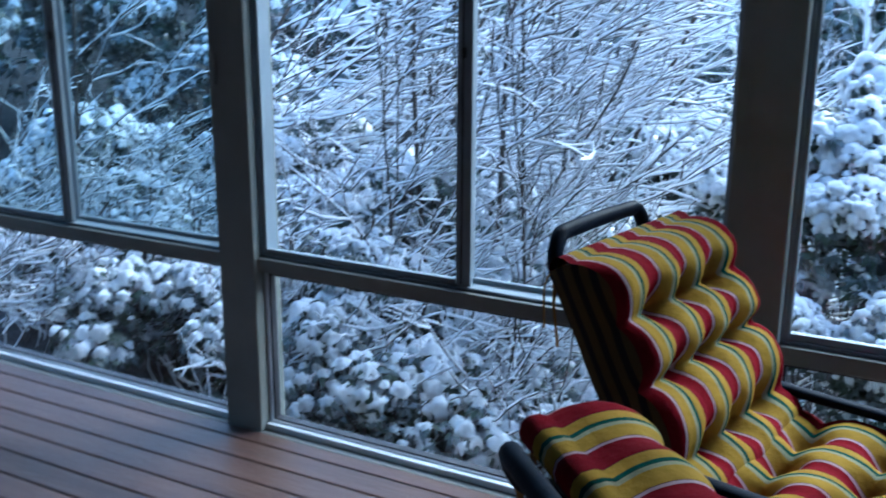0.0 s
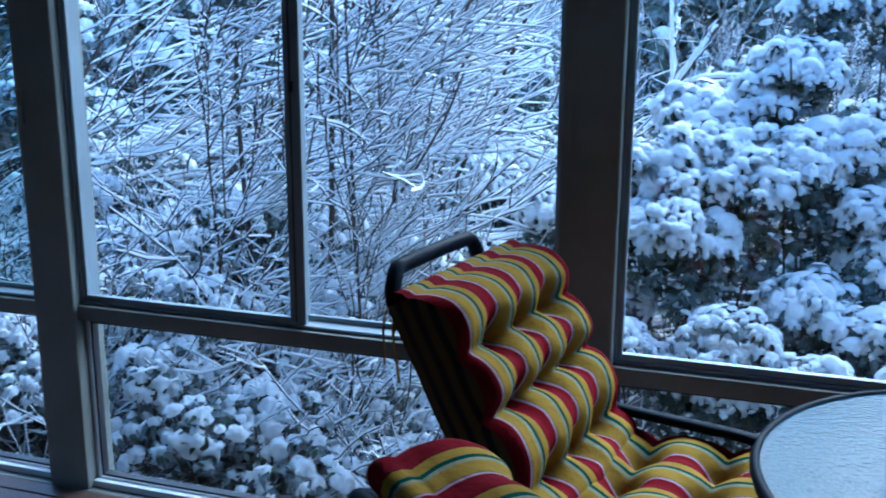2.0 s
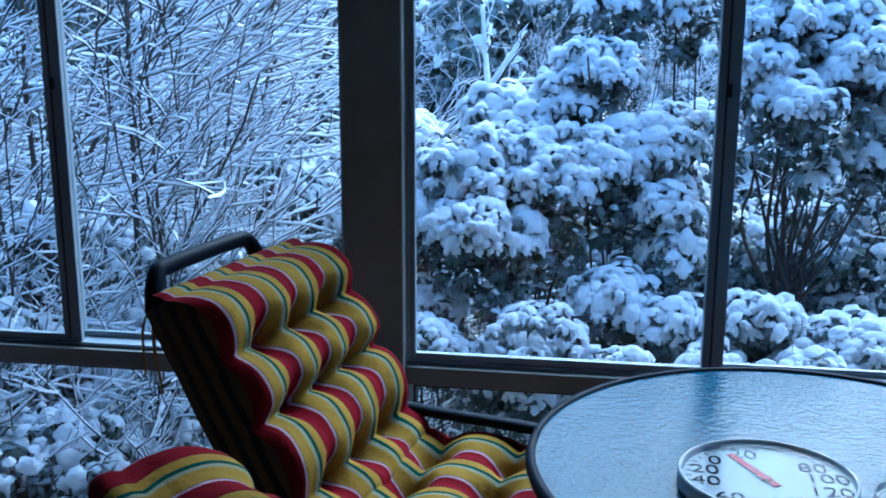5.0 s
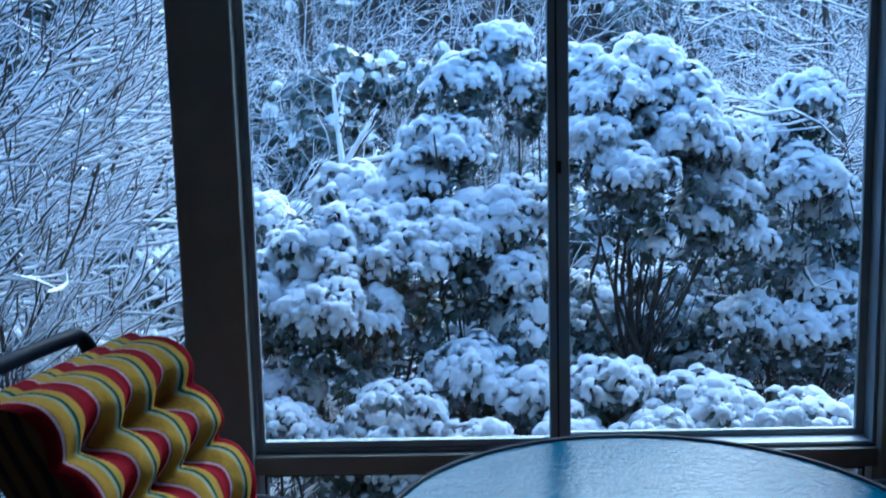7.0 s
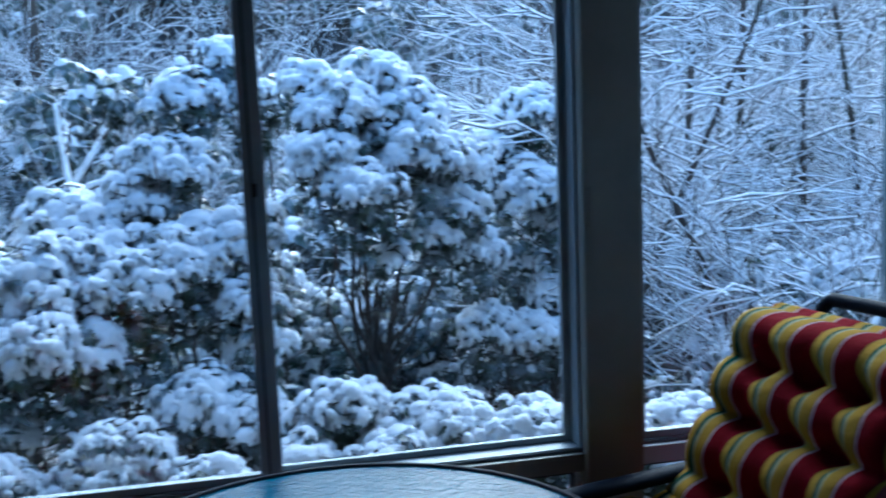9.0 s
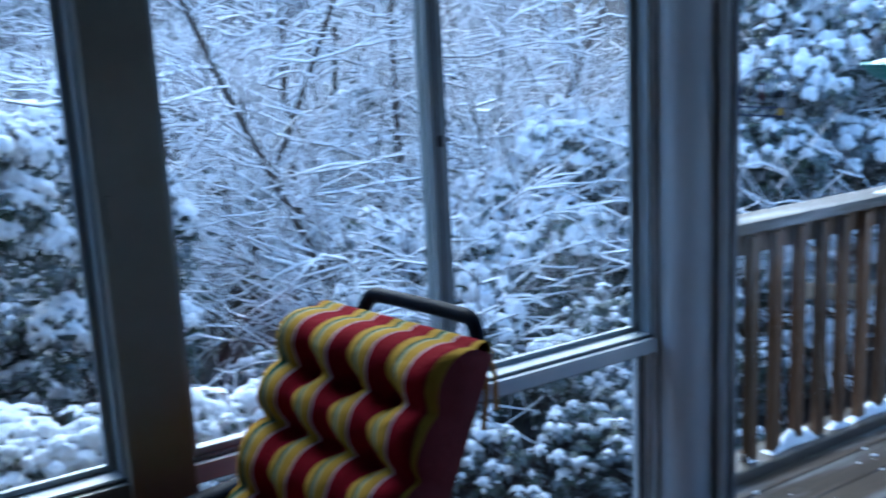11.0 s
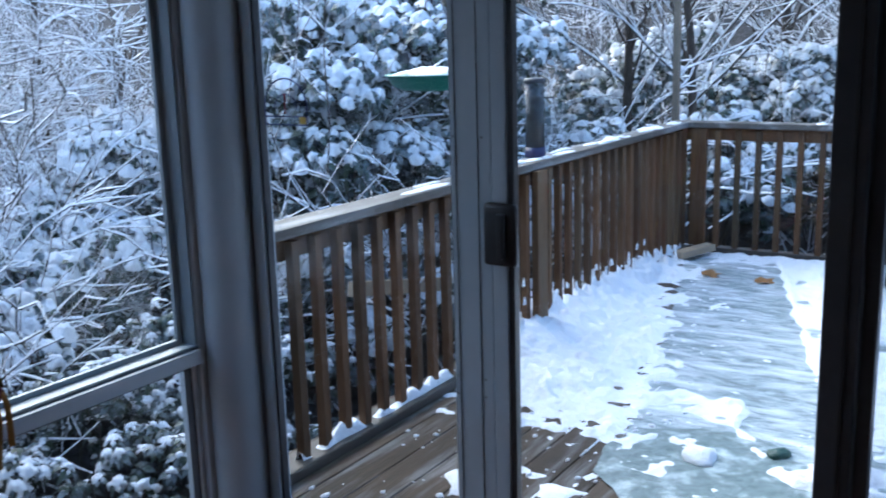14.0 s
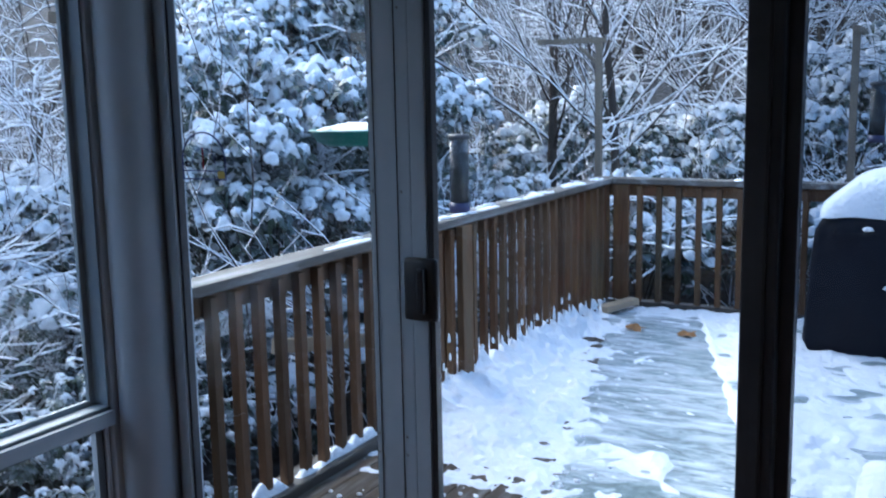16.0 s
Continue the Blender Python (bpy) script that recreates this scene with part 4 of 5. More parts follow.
def forked_tree():
    """A crooked little tree, its trunk and forks plastered with snow on the weather side."""
    x, y = -1.16, 7.34
    t = thing("forked_tree", "pale forked tree plastered with snow", "tree", at=(x, y, ground_z(x, y)))
    g = ground_z(x, y)
    limbs = [[(0, 0, -0.05), (0.02, 0, 0.5), (0.07, 0, 0.26 - g), (0.21, 0, 0.64 - g), (0.40, 0, 1.02 - g)], [(0.40, 0, 1.02 - g), (0.37, 0.05, 1.28 - g), (0.35, 0.02, 1.60 - g)], [(0.40, 0, 1.02 - g), (0.55, -0.05, 1.24 - g), (0.66, 0, 1.42 - g)], [(0.40, 0, 1.0 - g), (0.60, 0.04, 1.07 - g), (0.88, 0.05, 1.09 - g)], [(0.28, 0, 0.78 - g), (0.45, -0.06, 0.83 - g), (0.78, -0.1, 0.74 - g)]]
    for k, pts in enumerate(limbs):
        part("trunk" if k == 0 else "limb", tube(pts, 0.035 if k == 0 else 0.022, 8, taper=0.5, steps=5), BARK, t, smooth=True)
        off = [(px - 0.012, py - 0.018, pz + 0.012) for px, py, pz in pts]
        part("snow_crust", tube(off, 0.034 if k == 0 else 0.024, 8, taper=0.6, steps=5), SNOW, t, smooth=True)
    P = np.stack([np.array([np.array(l[0]) * (1 - f) + np.array(l[-1]) * f for f in np.linspace(0, 1, 5)]) for l in limbs[1:]])
    a, ra = sprout(P, np.full((4, 5), 0.018), 5, 0.25, 1.0, 0.5, 4, 0.8, (0, 0, 0.3), 0.15)
    b, rb = sprout(a, ra, 3, 0.2, 1.0, 0.45, 3, 0.7, (0, 0, 0.2), 0.15)
    V, F, M = gather([shoots(a, np.maximum(ra, 0.005), 0.024, (x, y)), shoots(b, np.maximum(rb, 0.003), 0.018, (x, y))])
    tagged(tri_object("crown", V, F, [TWIG, SNOW], M, False, t), kind="stuff")


forked_tree()
for x, y, h, lx in ((2.7, 6.68, 3.6, 0.35), (3.54, 5.89, 3.4, -0.4), (4.6, 6.33, 3.6, 0.5), (5.16, 7.06, 3.8, -0.25), (4.01, 7.62, 4.5, 0.15)):
    bare_tree("slim_tree", (x, y), h, 0.032, "slim brown trunk leaning among snowy twigs", (lx, 0), 16, (0, 0, 0.0), 1.1, 0.34, 7, 4, 0.011, low=0.2, wiggle=2.0)
for x, y, h in ((3.64, 7.19, 5.0), (3.05, 8.24, 5.2), (4.57, 7.19, 4.6), (5.92, 7.71, 5.0)):
    bare_tree("tree", (x, y), h, 0.035, "dark slim tree with snow-covered horizontal branches", limbs=26, bias=(0, 0, 0.0), angle=1.25, frac=0.32, twigs=7, fine=4, snow=0.011, low=0.12, wiggle=2.0)
for x, y, h, r in ((9.79, 3.38, 5.5, 0.05), (9.85, 4.08, 4.8, 0.055), (11.71, 3.04, 5.5, 0.06), (10.17, 1.95, 5.0, 0.04), (12.63, 4.5, 5.5, 0.06), (11.67, 0.44, 5.2, 0.05), (13.78, 1.96, 6.0, 0.07)):
    bare_tree("tree", (x, y), h, r, "grey-brown tree with rising snow-lined branches", limbs=30, bias=(0, 0, 0.4), angle=1.0, frac=0.45, twigs=8, fine=3, snow=0.012, low=0.18)

rng = np.random.default_rng(23)


def spots(n, x0, x1, y0, y1):
    return [(rng.uniform(x0, x1), rng.uniform(y0, y1)) for _ in range(n)]


thicket("brush", "low snow-laden twigs below the windows", spots(52, -5.6, -0.9, 3.6, 5.4), 1.15, 6, (0.6, 0, 0.0), 0.012, 6, 3, splay=0.6, crook=0.16)
thicket("brush", "snowy twigs behind the rhododendrons", spots(16, 0.1, 2.8, 5.5, 7.4), 1.2, 5, (0, 0, 0.1), 0.009, 6, 3, splay=0.8, crook=0.18)
thicket("brush", "dense snow-covered twigs at the wood's edge", spots(28, -7.5, -1.6, 5.2, 9.0), 2.0, 4, (1.1, 0, -0.42), 0.015, 6, 3, splay=0.35)
thicket("brush", "fine horizontal snow-covered twigs", spots(34, 2.9, 7.2, 4.8, 8.4), 2.2, 6, (0, 0, 0.0), 0.0125, 8, 4, splay=0.9, crook=0.17)
thicket("brush", "snowy branches before the tall rhododendrons", spots(9, 5.2, 8.4, 3.5, 4.5), 2.7, 4, (0, 0, 0.1), 0.015, 7, 3, splay=0.6, crook=0.17)
thicket("brush", "snow-covered twigs beyond the deck", spots(24, 8.3, 13, -1.5, 5.5), 1.7, 6, (0, 0, 0.1), 0.011, 7, 3, splay=0.7, crook=0.15)
thicket("far_brush", "fine snowy undergrowth on the slope", spots(14, 3, 9, 8.6, 12.0), 2.4, 5, (0, 0, 0.2), 0.006, 7, 3, r=0.007, crook=0.18)
thicket("far_brush", "grey-brown snowy twigs behind the garden", spots(46, -3.6, 4.6, 8.2, 11.5), 1.9, 5, (0, 0, 0.1), 0.0065, 7, 3, r=0.007, splay=0.8, crook=0.2)
thicket("far_brush", "grey-brown snowy twigs behind the garden", spots(34, -4.5, 6, 11.5, 14.5), 2.4, 5, (0, 0, 0.1), 0.007, 7, 3, r=0.008, splay=0.8, crook=0.2)
thicket("far_brush", "far snowy undergrowth of the wood", spots(40, -12, 9, 8.5, 15.0), 3.2, 5, (0.2, 0, 0.2), 0.0035, 8, 3, r=0.006, splay=0.7, crook=0.15)
thicket("far_brush", "far snowy undergrowth of the wood", spots(22, 10.0, 20, -6, 10.0), 3.2, 5, (0, 0, 0.2), 0.006, 8, 3, r=0.009)
thicket("far_brush", "far grey wood under snow", spots(38, -13, 13, 15.0, 24.0), 3.6, 5, (0, 0, 0.3), 0.006, 8, 2, r=0.010)
thicket("far_brush", "far grey wood under snow", spots(20, 17, 28, -9, 16.0), 5.0, 4, (0, 0, 0.3), 0.005, 8, 3, r=0.016)
for k, (x, y) in enumerate(spots(9, -14, 12, 19, 26) + spots(14, 16, 26, -6, 14)):
    bare_tree("forest_tree", (x, y), 9.0, 0.05 + 0.06 * rng.uniform(), "distant grey forest trunk with snowy limbs", limbs=14, frac=0.3, twigs=5, fine=1, snow=0.007, group="far trees", low=0.15)
for x, y in [(-1.72, 12.0), (-7.5, 15.0), (5.2, 15.5)] + spots(6, 14, 19, -4, 8):
    bare_tree("forest_tree", (x, y), 13.0, 0.085, "tall bare forest tree with a dense crown", limbs=18, frac=0.28, twigs=6, fine=1, snow=0.007, group="far trees", low=0.3)

bare_tree("forest_tree", (-0.1, 13.0), 9.0, 0.10, "leaning brown forest trunk", (0.22, 0), limbs=14, frac=0.28, twigs=5, fine=1, snow=0.006, group="far trees", low=0.35)


# ---- deck ----
DX0, DX1, DY0, DY1, DZ = E + 0.13, 7.50, -2.0, 2.765, 0.02
RX, RY = 7.33, 2.653
deck = part("deck_frame", box(DX0, DX1, DY0, DY1, -0.32, DZ - 0.032, 0), DARKFRAME, None)
tagged(deck, "raised cedar deck of wet brown boards", "deck", kind="structure")


def clamp01(v):
    return min(1.0, max(0.0, v))


def strip_right(x):
    """The ridge of snow along the house side of the swept strip."""
    return 1.27 + 0.33 * (x - 5.16)


def strip_left(x):
    """The foot of the drift by the railing."""
    return 1.76 + 0.27 * (x - 4.5)


def snow_depth(x, y):
    """Depth of lying snow on the boards: a drift by the railing, patches near the door, more towards the house."""
    n1 = noise.noise(Vector((x * 1.1, y * 1.3, 7)))
    n2 = noise.noise(Vector((x * 3.1, y * 3.4, 2)))
    n3 = noise.noise(Vector((x * 8, y * 8, 5)))
    n4 = noise.noise(Vector((x * 17, y * 17, 8)))
    n5 = noise.noise(Vector((x * 36, y * 36, 1)))
    rough = 0.5 * n2 + 0.42 * n3 + 0.24 * n4 + 0.1 * n5
    near = 3.98 + 0.45 * max(0.0, y - 2.15)
    drift = min((y - strip_left(x)) / 0.40, (x - near) / 0.45, (7.0 - x) / 0.7 + 0.1) + 1.1 * rough
    right = min((strip_right(x) - y) / 0.10, (x - 4.3) / 0.6, 0.34) + 0.95 * rough
    ridge = 0.7 - abs(y - strip_right(x) + 0.02) / 0.035 + 0.8 * n3 if x > 5.0 else -1.0
    patch = -0.22 + 2.2 * noise.noise(Vector((x * 3.6 + 5.3, y * 3.2 + 1.7, 4))) + 0.9 * n3 + 0.5 * n4 - 1.6 * clamp01((x - 4.4) / 0.4) - 2.0 * clamp01((y - 1.95) / 0.25) - 0.9 * clamp01((3.4 - x) / 0.3)
    far = min((x - 6.75) / 0.5, 1.0) - 0.55 + 1.1 * rough
    k = max(drift, right, ridge, patch, far)
    d = 0.05 * clamp01(0.75 * k + 0.12) - 0.006
    d += (0.014 * n1 + 0.012 * n3 + 0.012 * n4 + 0.010 * n5) * clamp01(k + 0.3) * (1.0 if drift > -0.2 else 0.5)
    if x > 4.6 and drift > 0.4:
        d += 0.09 * clamp01((y - 2.36) / 0.28) * (1 + 0.5 * n4)
    return d


def film_depth(x, y):
    """The thin swept film over the middle of the deck."""
    n2 = noise.noise(Vector((x * 3.1, y * 3.4, 12)))
    n3 = noise.noise(Vector((x * 11, y * 6, 15)))
    n4 = noise.noise(Vector((x * 26, y * 26, 18)))
    k = min((x - 3.62) / 0.25, (strip_left(x) + 0.08 - y) / 0.12, 1.2) + 0.35 * n2 + 0.4 * n3 + 0.3 * n4
    return 0.006 * clamp01(k + 0.3) - 0.0025


def sheet(name, depth, mat, label, step):
    xs, ys = np.arange(DX0 + 0.02, DX1 - 0.1, step), np.arange(DY0 + 0.05, DY1 - 0.02, step)
    nx, ny = len(xs), len(ys)
    z = np.array([depth(x, y) for y in ys for x in xs])
    X, Y = np.meshgrid(xs, ys)
    V = np.stack([X.ravel(), Y.ravel(), DZ + z], 1)
    i = (np.arange(ny - 1)[:, None] * nx + np.arange(nx - 1)[None]).ravel()
    top = np.maximum.reduce([z[i], z[i + 1], z[i + nx], z[i + nx + 1]])
    i = i[top > -0.001]
    F = np.concatenate([np.stack([i, i + 1, i + nx + 1], 1), np.stack([i, i + nx + 1, i + nx], 1)])
    tagged(tri_object(name, V, F, [mat]), label, "snow", kind="stuff")


sheet("deck_snow", snow_depth, SNOW, "trodden lumpy snow lying on the deck", 0.018)
sheet("swept_snow", film_depth, THINSNOW, "thin icy film of swept snow on the deck boards", 0.03)

railing = thing("deck_railing", "weathered brown wooden deck railing with square balusters", "railing")
part("cap", box(3.0, RX + 0.07, RY - 0.07, RY + 0.07, 0.884, 0.922, 0.006), CAPWOOD, railing, "grey weathered cap dusted with snow")
part("cap", box(RX - 0.07, RX + 0.07, -1.9, RY - 0.072, 0.884, 0.922, 0.006), CAPWOOD, railing, "grey weathered cap dusted with snow")
part("rail", box(3.0, RX - 0.04, RY - 0.02, RY + 0.018, 0.80, 0.883, 0.004), RAILWOOD, railing)
part("rail", box(RX - 0.02, RX + 0.018, -1.9, RY - 0.022, 0.80, 0.883, 0.004), RAILWOOD, railing)
part("kerb", box(3.0, RX - 0.04, RY - 0.09, RY + 0.03, DZ, DZ + 0.045, 0.006), KERBWOOD, railing, "dark bottom board")
part("kerb", box(RX - 0.06, RX + 0.03, -1.9, RY - 0.08, DZ, DZ + 0.045, 0.006), KERBWOOD, railing, "dark bottom board")
part("post_board", box(4.95, 5.06, RY - 0.096, RY - 0.0585, DZ + 0.05, 0.883, 0.004), RAILWOOD, railing, "broad brown upright board")
for x in (3.06, 5.00, RX - 0.0):
    part("railing_post", box(x - 0.045, x + 0.045, RY + 0.02, RY + 0.11, -0.4, 0.882, 0.004), RAILWOOD, railing)
for y in (0.9, -0.9):
    part("railing_post", box(RX + 0.02, RX + 0.11, y - 0.045, y + 0.045, -0.4, 0.882, 0.004), RAILWOOD, railing)
part("corner_board", box(RX - 0.14, RX - 0.045, RY - 0.055, RY - 0.021, DZ + 0.05, 0.880, 0.004), RAILWOOD, railing)
part("corner_board", box(RX - 0.055, RX - 0.021, RY - 0.19, RY - 0.08, DZ + 0.05, 0.880, 0.004), RAILWOOD, railing)
bal = box(-0.019, 0.019, -0.018, 0.018, 0.0, 0.80, 0.003)
bm_mesh = bpy.data.meshes.new("baluster")
bal.to_mesh(bm_mesh)
bal.free()
bm_mesh.materials.append(RAILWOOD)
x = 3.189
while x < RX - 0.15:
    ob = new("baluster", bm_mesh)
    ob.parent = railing
    ob.matrix_local = pose(x, RY - 0.04, 0.068, 0, 0, 0)
    x += 0.1236
y = RY - 0.267
while y > -1.9:
    ob = new("baluster", bm_mesh)
    ob.parent = railing
    ob.matrix_local = pose(RX - 0.04, y, 0.068, 0, 0, 0)
    y -= 0.1356


def lump(rx, ry, rz, seed, sides=14, rings=5):
    bm = bmesh.new()
    g = np.random.default_rng(seed)
    o = [g.uniform(-9, 9) for _ in range(3)]
    bmesh.ops.create_uvsphere(bm, u_segments=sides, v_segments=rings * 2, radius=1)
    for v in bm.verts:
        f = 1 + 0.35 * noise.noise(Vector((v.co.x * 1.6 + o[0], v.co.y * 1.6 + o[1], v.co.z + o[2])))
        v.co = Vector((v.co.x * rx * f, v.co.y * ry * f, max(v.co.z, -0.15) * rz * f))
    return bm


def round_mark():
    """A round grey-green mark on the swept boards, its rim uneven."""
    V, F = [(0, 0, 0.0)], []
    n = 48
    for q in (0.35, 0.7, 0.9, 1.0):
        for k in range(n):
            a = 2 * math.pi * k / n
            r = 0.38 * q * (1 + 0.10 * q * noise.noise(Vector((2 * math.cos(a), 2 * math.sin(a), 6))) + 0.06 * q * noise.noise(Vector((7 * math.cos(a), 7 * math.sin(a), 3))))
            V.append((r * math.cos(a), r * math.sin(a), -0.0025 if q == 1.0 else 0.0))
    for k in range(n):
        k2 = (k + 1) % n
        F.append((0, 1 + k, 1 + k2))
        for c in (1, 1 + n, 1 + 2 * n):
            F += [(c + k, c + n + k, c + n + k2), (c + k, c + n + k2, c + k2)]
    o = tri_object("round_mark", V, F, [ROUNDMARK])
    o.matrix_world = pose(3.86, 1.36, DZ + 0.0085, 0, 0, 0)
    tagged(o, "round grey-green mark on the deck boards", "slush")
    o = part("snow_clod", lump(0.075, 0.06, 0.035, 4), SNOW, None, smooth=True)
    o.matrix_world = pose(3.94, 1.40, DZ + 0.010, 0, 0, 20)
    tagged(o, "small clod of snow on the deck", "snow")
    # small dark green lump near the edge of the round mark
    o = part("green_clump", lump(0.05, 0.035, 0.022, 9), GREENCLUMP, None, smooth=True)
    o.matrix_world = pose(4.10, 1.16, DZ + 0.010, 0, 0, -30)
    tagged(o, "dark green clump on the deck", "leaf")


round_mark()

# snow left on the railing: at the foot of the balusters and along the cap
rs = thing("railing_snow", "clumps of snow at the foot of the balusters", "snow", kind="stuff")
bm = bmesh.new()
prev = None
for k in range(150):
    x = 3.16 + k * 0.027
    h = 0.016 + 0.07 * noise.noise(Vector((x * 6, 0, 3))) + 0.03 * noise.noise(Vector((x * 17, 2, 3)))
    h = h * (1.5 if x < 4.9 else 2.0)
    h = max(0.0, h)
    w = 0.022 + 0.007 * noise.noise(Vector((x * 9, 5, 3)))
    row = [bm.verts.new((x, RY - 0.042 + w * math.cos(a), DZ + 0.043 + h * math.sin(a) ** 0.8 if 0 < a < math.pi else DZ + 0.043)) for a in (0, 0.5, 1.05, 1.57, 2.1, 2.64, math.pi)]
    if prev:
        for i in range(6):
            bm.faces.new((prev[i], row[i], row[i + 1], prev[i + 1]))
    prev = row
for k in range(46):
    x, y = (rng.uniform(4.0, 7.3), RY + rng.uniform(-0.05, 0.06)) if k < 34 else (RX + rng.uniform(-0.05, 0.05), rng.uniform(-1.5, 2.5))
    t = lump(rng.uniform(0.03, 0.16), rng.uniform(0.012, 0.035), rng.uniform(0.004, 0.014), 200 + k, 8, 3)
    bmesh.ops.translate(t, verts=t.verts, vec=(x, y, 0.922))
    me = bpy.data.meshes.new("tmp")
    t.to_mesh(me)
    t.free()
    bm.from_mesh(me)
    bpy.data.meshes.remove(me)
for k in range(120):
    x = 4.36 + 0.1236 * (k % 18) + 0.02 * rng.normal()
    z = DZ + 0.04 + 0.22 * rng.uniform() ** 2 * (1.3 if k % 18 < 5 else 0.8)
    t = lump(rng.uniform(0.006, 0.016), rng.uniform(0.005, 0.009), rng.uniform(0.012, 0.05), 400 + k, 8, 3)
    bmesh.ops.translate(t, verts=t.verts, vec=(x, RY - 0.062, z))
    me = bpy.data.meshes.new("tmp")
    t.to_mesh(me)
    t.free()
    bm.from_mesh(me)
    bpy.data.meshes.remove(me)
part("clumps", bm, SNOW, rs, smooth=True)

plank = part("plank", box(-0.5, 0.5, -0.02, 0.02, -0.04, 0.04, 0.004), PALEWOOD, None)
plank.matrix_world = pose(5.15, 3.52, 0.15, 0, 11, 0)
tagged(plank, "pale weathered plank caught in the brush beyond the railing", "board")
crumbs = bmesh.new()
for k in range(520):
    x, y = (rng.uniform(3.05, 4.4), rng.uniform(0.9, 2.5)) if k < 220 else (lambda q: (q, strip_left(q) + 0.12 * rng.normal()))(rng.uniform(3.7, 6.6))
    if snow_depth(x, y) > 0.004:
        continue
    r = 0.003 + 0.012 * rng.uniform() ** 3
    q = bmesh.ops.create_icosphere(crumbs, subdivisions=1, radius=1.0)
    for v in q["verts"]:
        v.co *= rng.uniform(0.65, 1.25)
    bmesh.ops.transform(crumbs, matrix=Matrix.Translation((x, y, DZ + r * 0.2)) @ Matrix.Diagonal((r * rng.uniform(0.8, 1.8), r * rng.uniform(0.8, 1.5), r * 0.6, 1)), verts=q["verts"])
for k in range(7, 13):
    y = DY1 - 0.14 * k + 0.003
    x = 3.05 + 0.5 * rng.uniform()
    while x < 4.4:
        x1 = x + rng.uniform(0.1, 0.5)
        box(x, x1, y - 0.0025, y + 0.0025, DZ - 0.012, DZ + 0.003, 0, crumbs)
        x = x1 + rng.uniform(0.1, 0.5)
tagged(part("snow_crumbs", crumbs, SNOW, None, smooth=True), "crumbs of snow on the wet boards", "snow", kind="stuff")
block = part("lumber_offcut", box(-0.15, 0.15, -0.045, 0.045, 0, 0.045, 0.004), PALEWOOD, None)
block.matrix_world = pose(7.08, 2.46, DZ + 0.03, 0, -4, -28)
tagged(block, "pale offcut of lumber lying in the deck corner", "board")
for k, (x, y) in enumerate(((6.62, 2.2), (6.6, 1.86))):
    bm = bmesh.new()
    ring = [bm.verts.new((0.048 * math.cos(a) * (1 + 0.3 * math.cos(5 * a)), 0.058 * math.sin(a) * (1 + 0.3 * math.cos(5 * a)), 0.014 * math.sin(3 * a))) for a in (2 * math.pi * i / 20 for i in range(20))]
    c = bm.verts.new((0, 0, 0.012))
    for i in range(20):
        bm.faces.new((c, ring[i], ring[(i + 1) % 20]))
    o = part("dead_leaf", bm, DEADLEAF, None)
    o.matrix_world = pose(x, y, DZ + 0.012 + max(0.006, snow_depth(x, y)), 5, -14, 50 * k)
    tagged(o, "curled brown dead leaf on the snowy deck", "leaf", "dead leaves")


# ---- covered grill ----
def grill():
    t = thing("covered_grill", "barbecue grill under a dark cover with snow on top", "grill", at=(6.82, 0.56, DZ))
    bm = bmesh.new()
    prof = [(0.0, 0.30, 0.62), (0.05, 0.315, 0.64), (0.50, 0.30, 0.62), (0.70, 0.29, 0.60), (0.81, 0.26, 0.53), (0.92, 0.20, 0.42), (0.99, 0.12, 0.33), (1.02, 0.04, 0.2)]
    rings = []
    for z, rx, ry in prof:
        ring = []
        for k in range(56):
            a = 2 * math.pi * k / 56
            c, s = math.cos(a), math.sin(a)
            e = 0.32
            px, py = rx * math.copysign(abs(c) ** e, c), ry * math.copysign(abs(s) ** e, s)
            w = 1 + 0.035 * math.sin(9 * a + 3 * z) * (1 - z / 1.3) + 0.02 * noise.noise(Vector((c * 3, s * 3, z * 4)))
            ring.append(bm.verts.new((px * w, py * w, z)))
        rings.append(ring)
    for a, b in zip(rings, rings[1:]):
        for k in range(56):
            bm.faces.new((a[k], a[(k + 1) % 56], b[(k + 1) % 56], b[k]))
    bm.faces.new(rings[-1])
    part("cover", bm, COVER, t, smooth=True)
    bm = bmesh.new()
    nx, ny = 22, 40
    grid = []
    for j in range(ny + 1):
        row = []
        for i in range(nx + 1):
            u, v = i / nx * 2 - 1, j / ny * 2 - 1
            x, y = 0.27 * u, 0.56 * v
            q = max(abs(u) ** 2.2, abs(v) ** 2.6)
            z = 0.83 + 0.25 * (1 - abs(u) ** 2.2) ** 0.6 * (1 - 0.75 * abs(v) ** 2.6) ** 1.0 - 0.05 * q + 0.02 * noise.noise(Vector((x * 7, y * 7, 1)))
            row.append(bm.verts.new((x, y, z)))
        grid.append(row)
    for j in range(ny):
        for i in range(nx):
            bm.faces.new((grid[j][i], grid[j][i + 1], grid[j + 1][i + 1], grid[j + 1][i]))
    part("snow_cap", bm, SNOW, t, "thick smooth snow", True)
    for k, (y, z, s) in enumerate(((0.1, 0.45, 0.05), (0.3, 0.72, 0.03), (-0.1, 0.3, 0.04), (0.18, 0.40, 0.03))):
        b = lump(0.012, s, s * 0.7, 300 + k, 8, 3)
        bmesh.ops.translate(b, verts=b.verts, vec=(-0.315, y, z))
        part("snow_patch", b, SNOW, t, smooth=True)


grill()


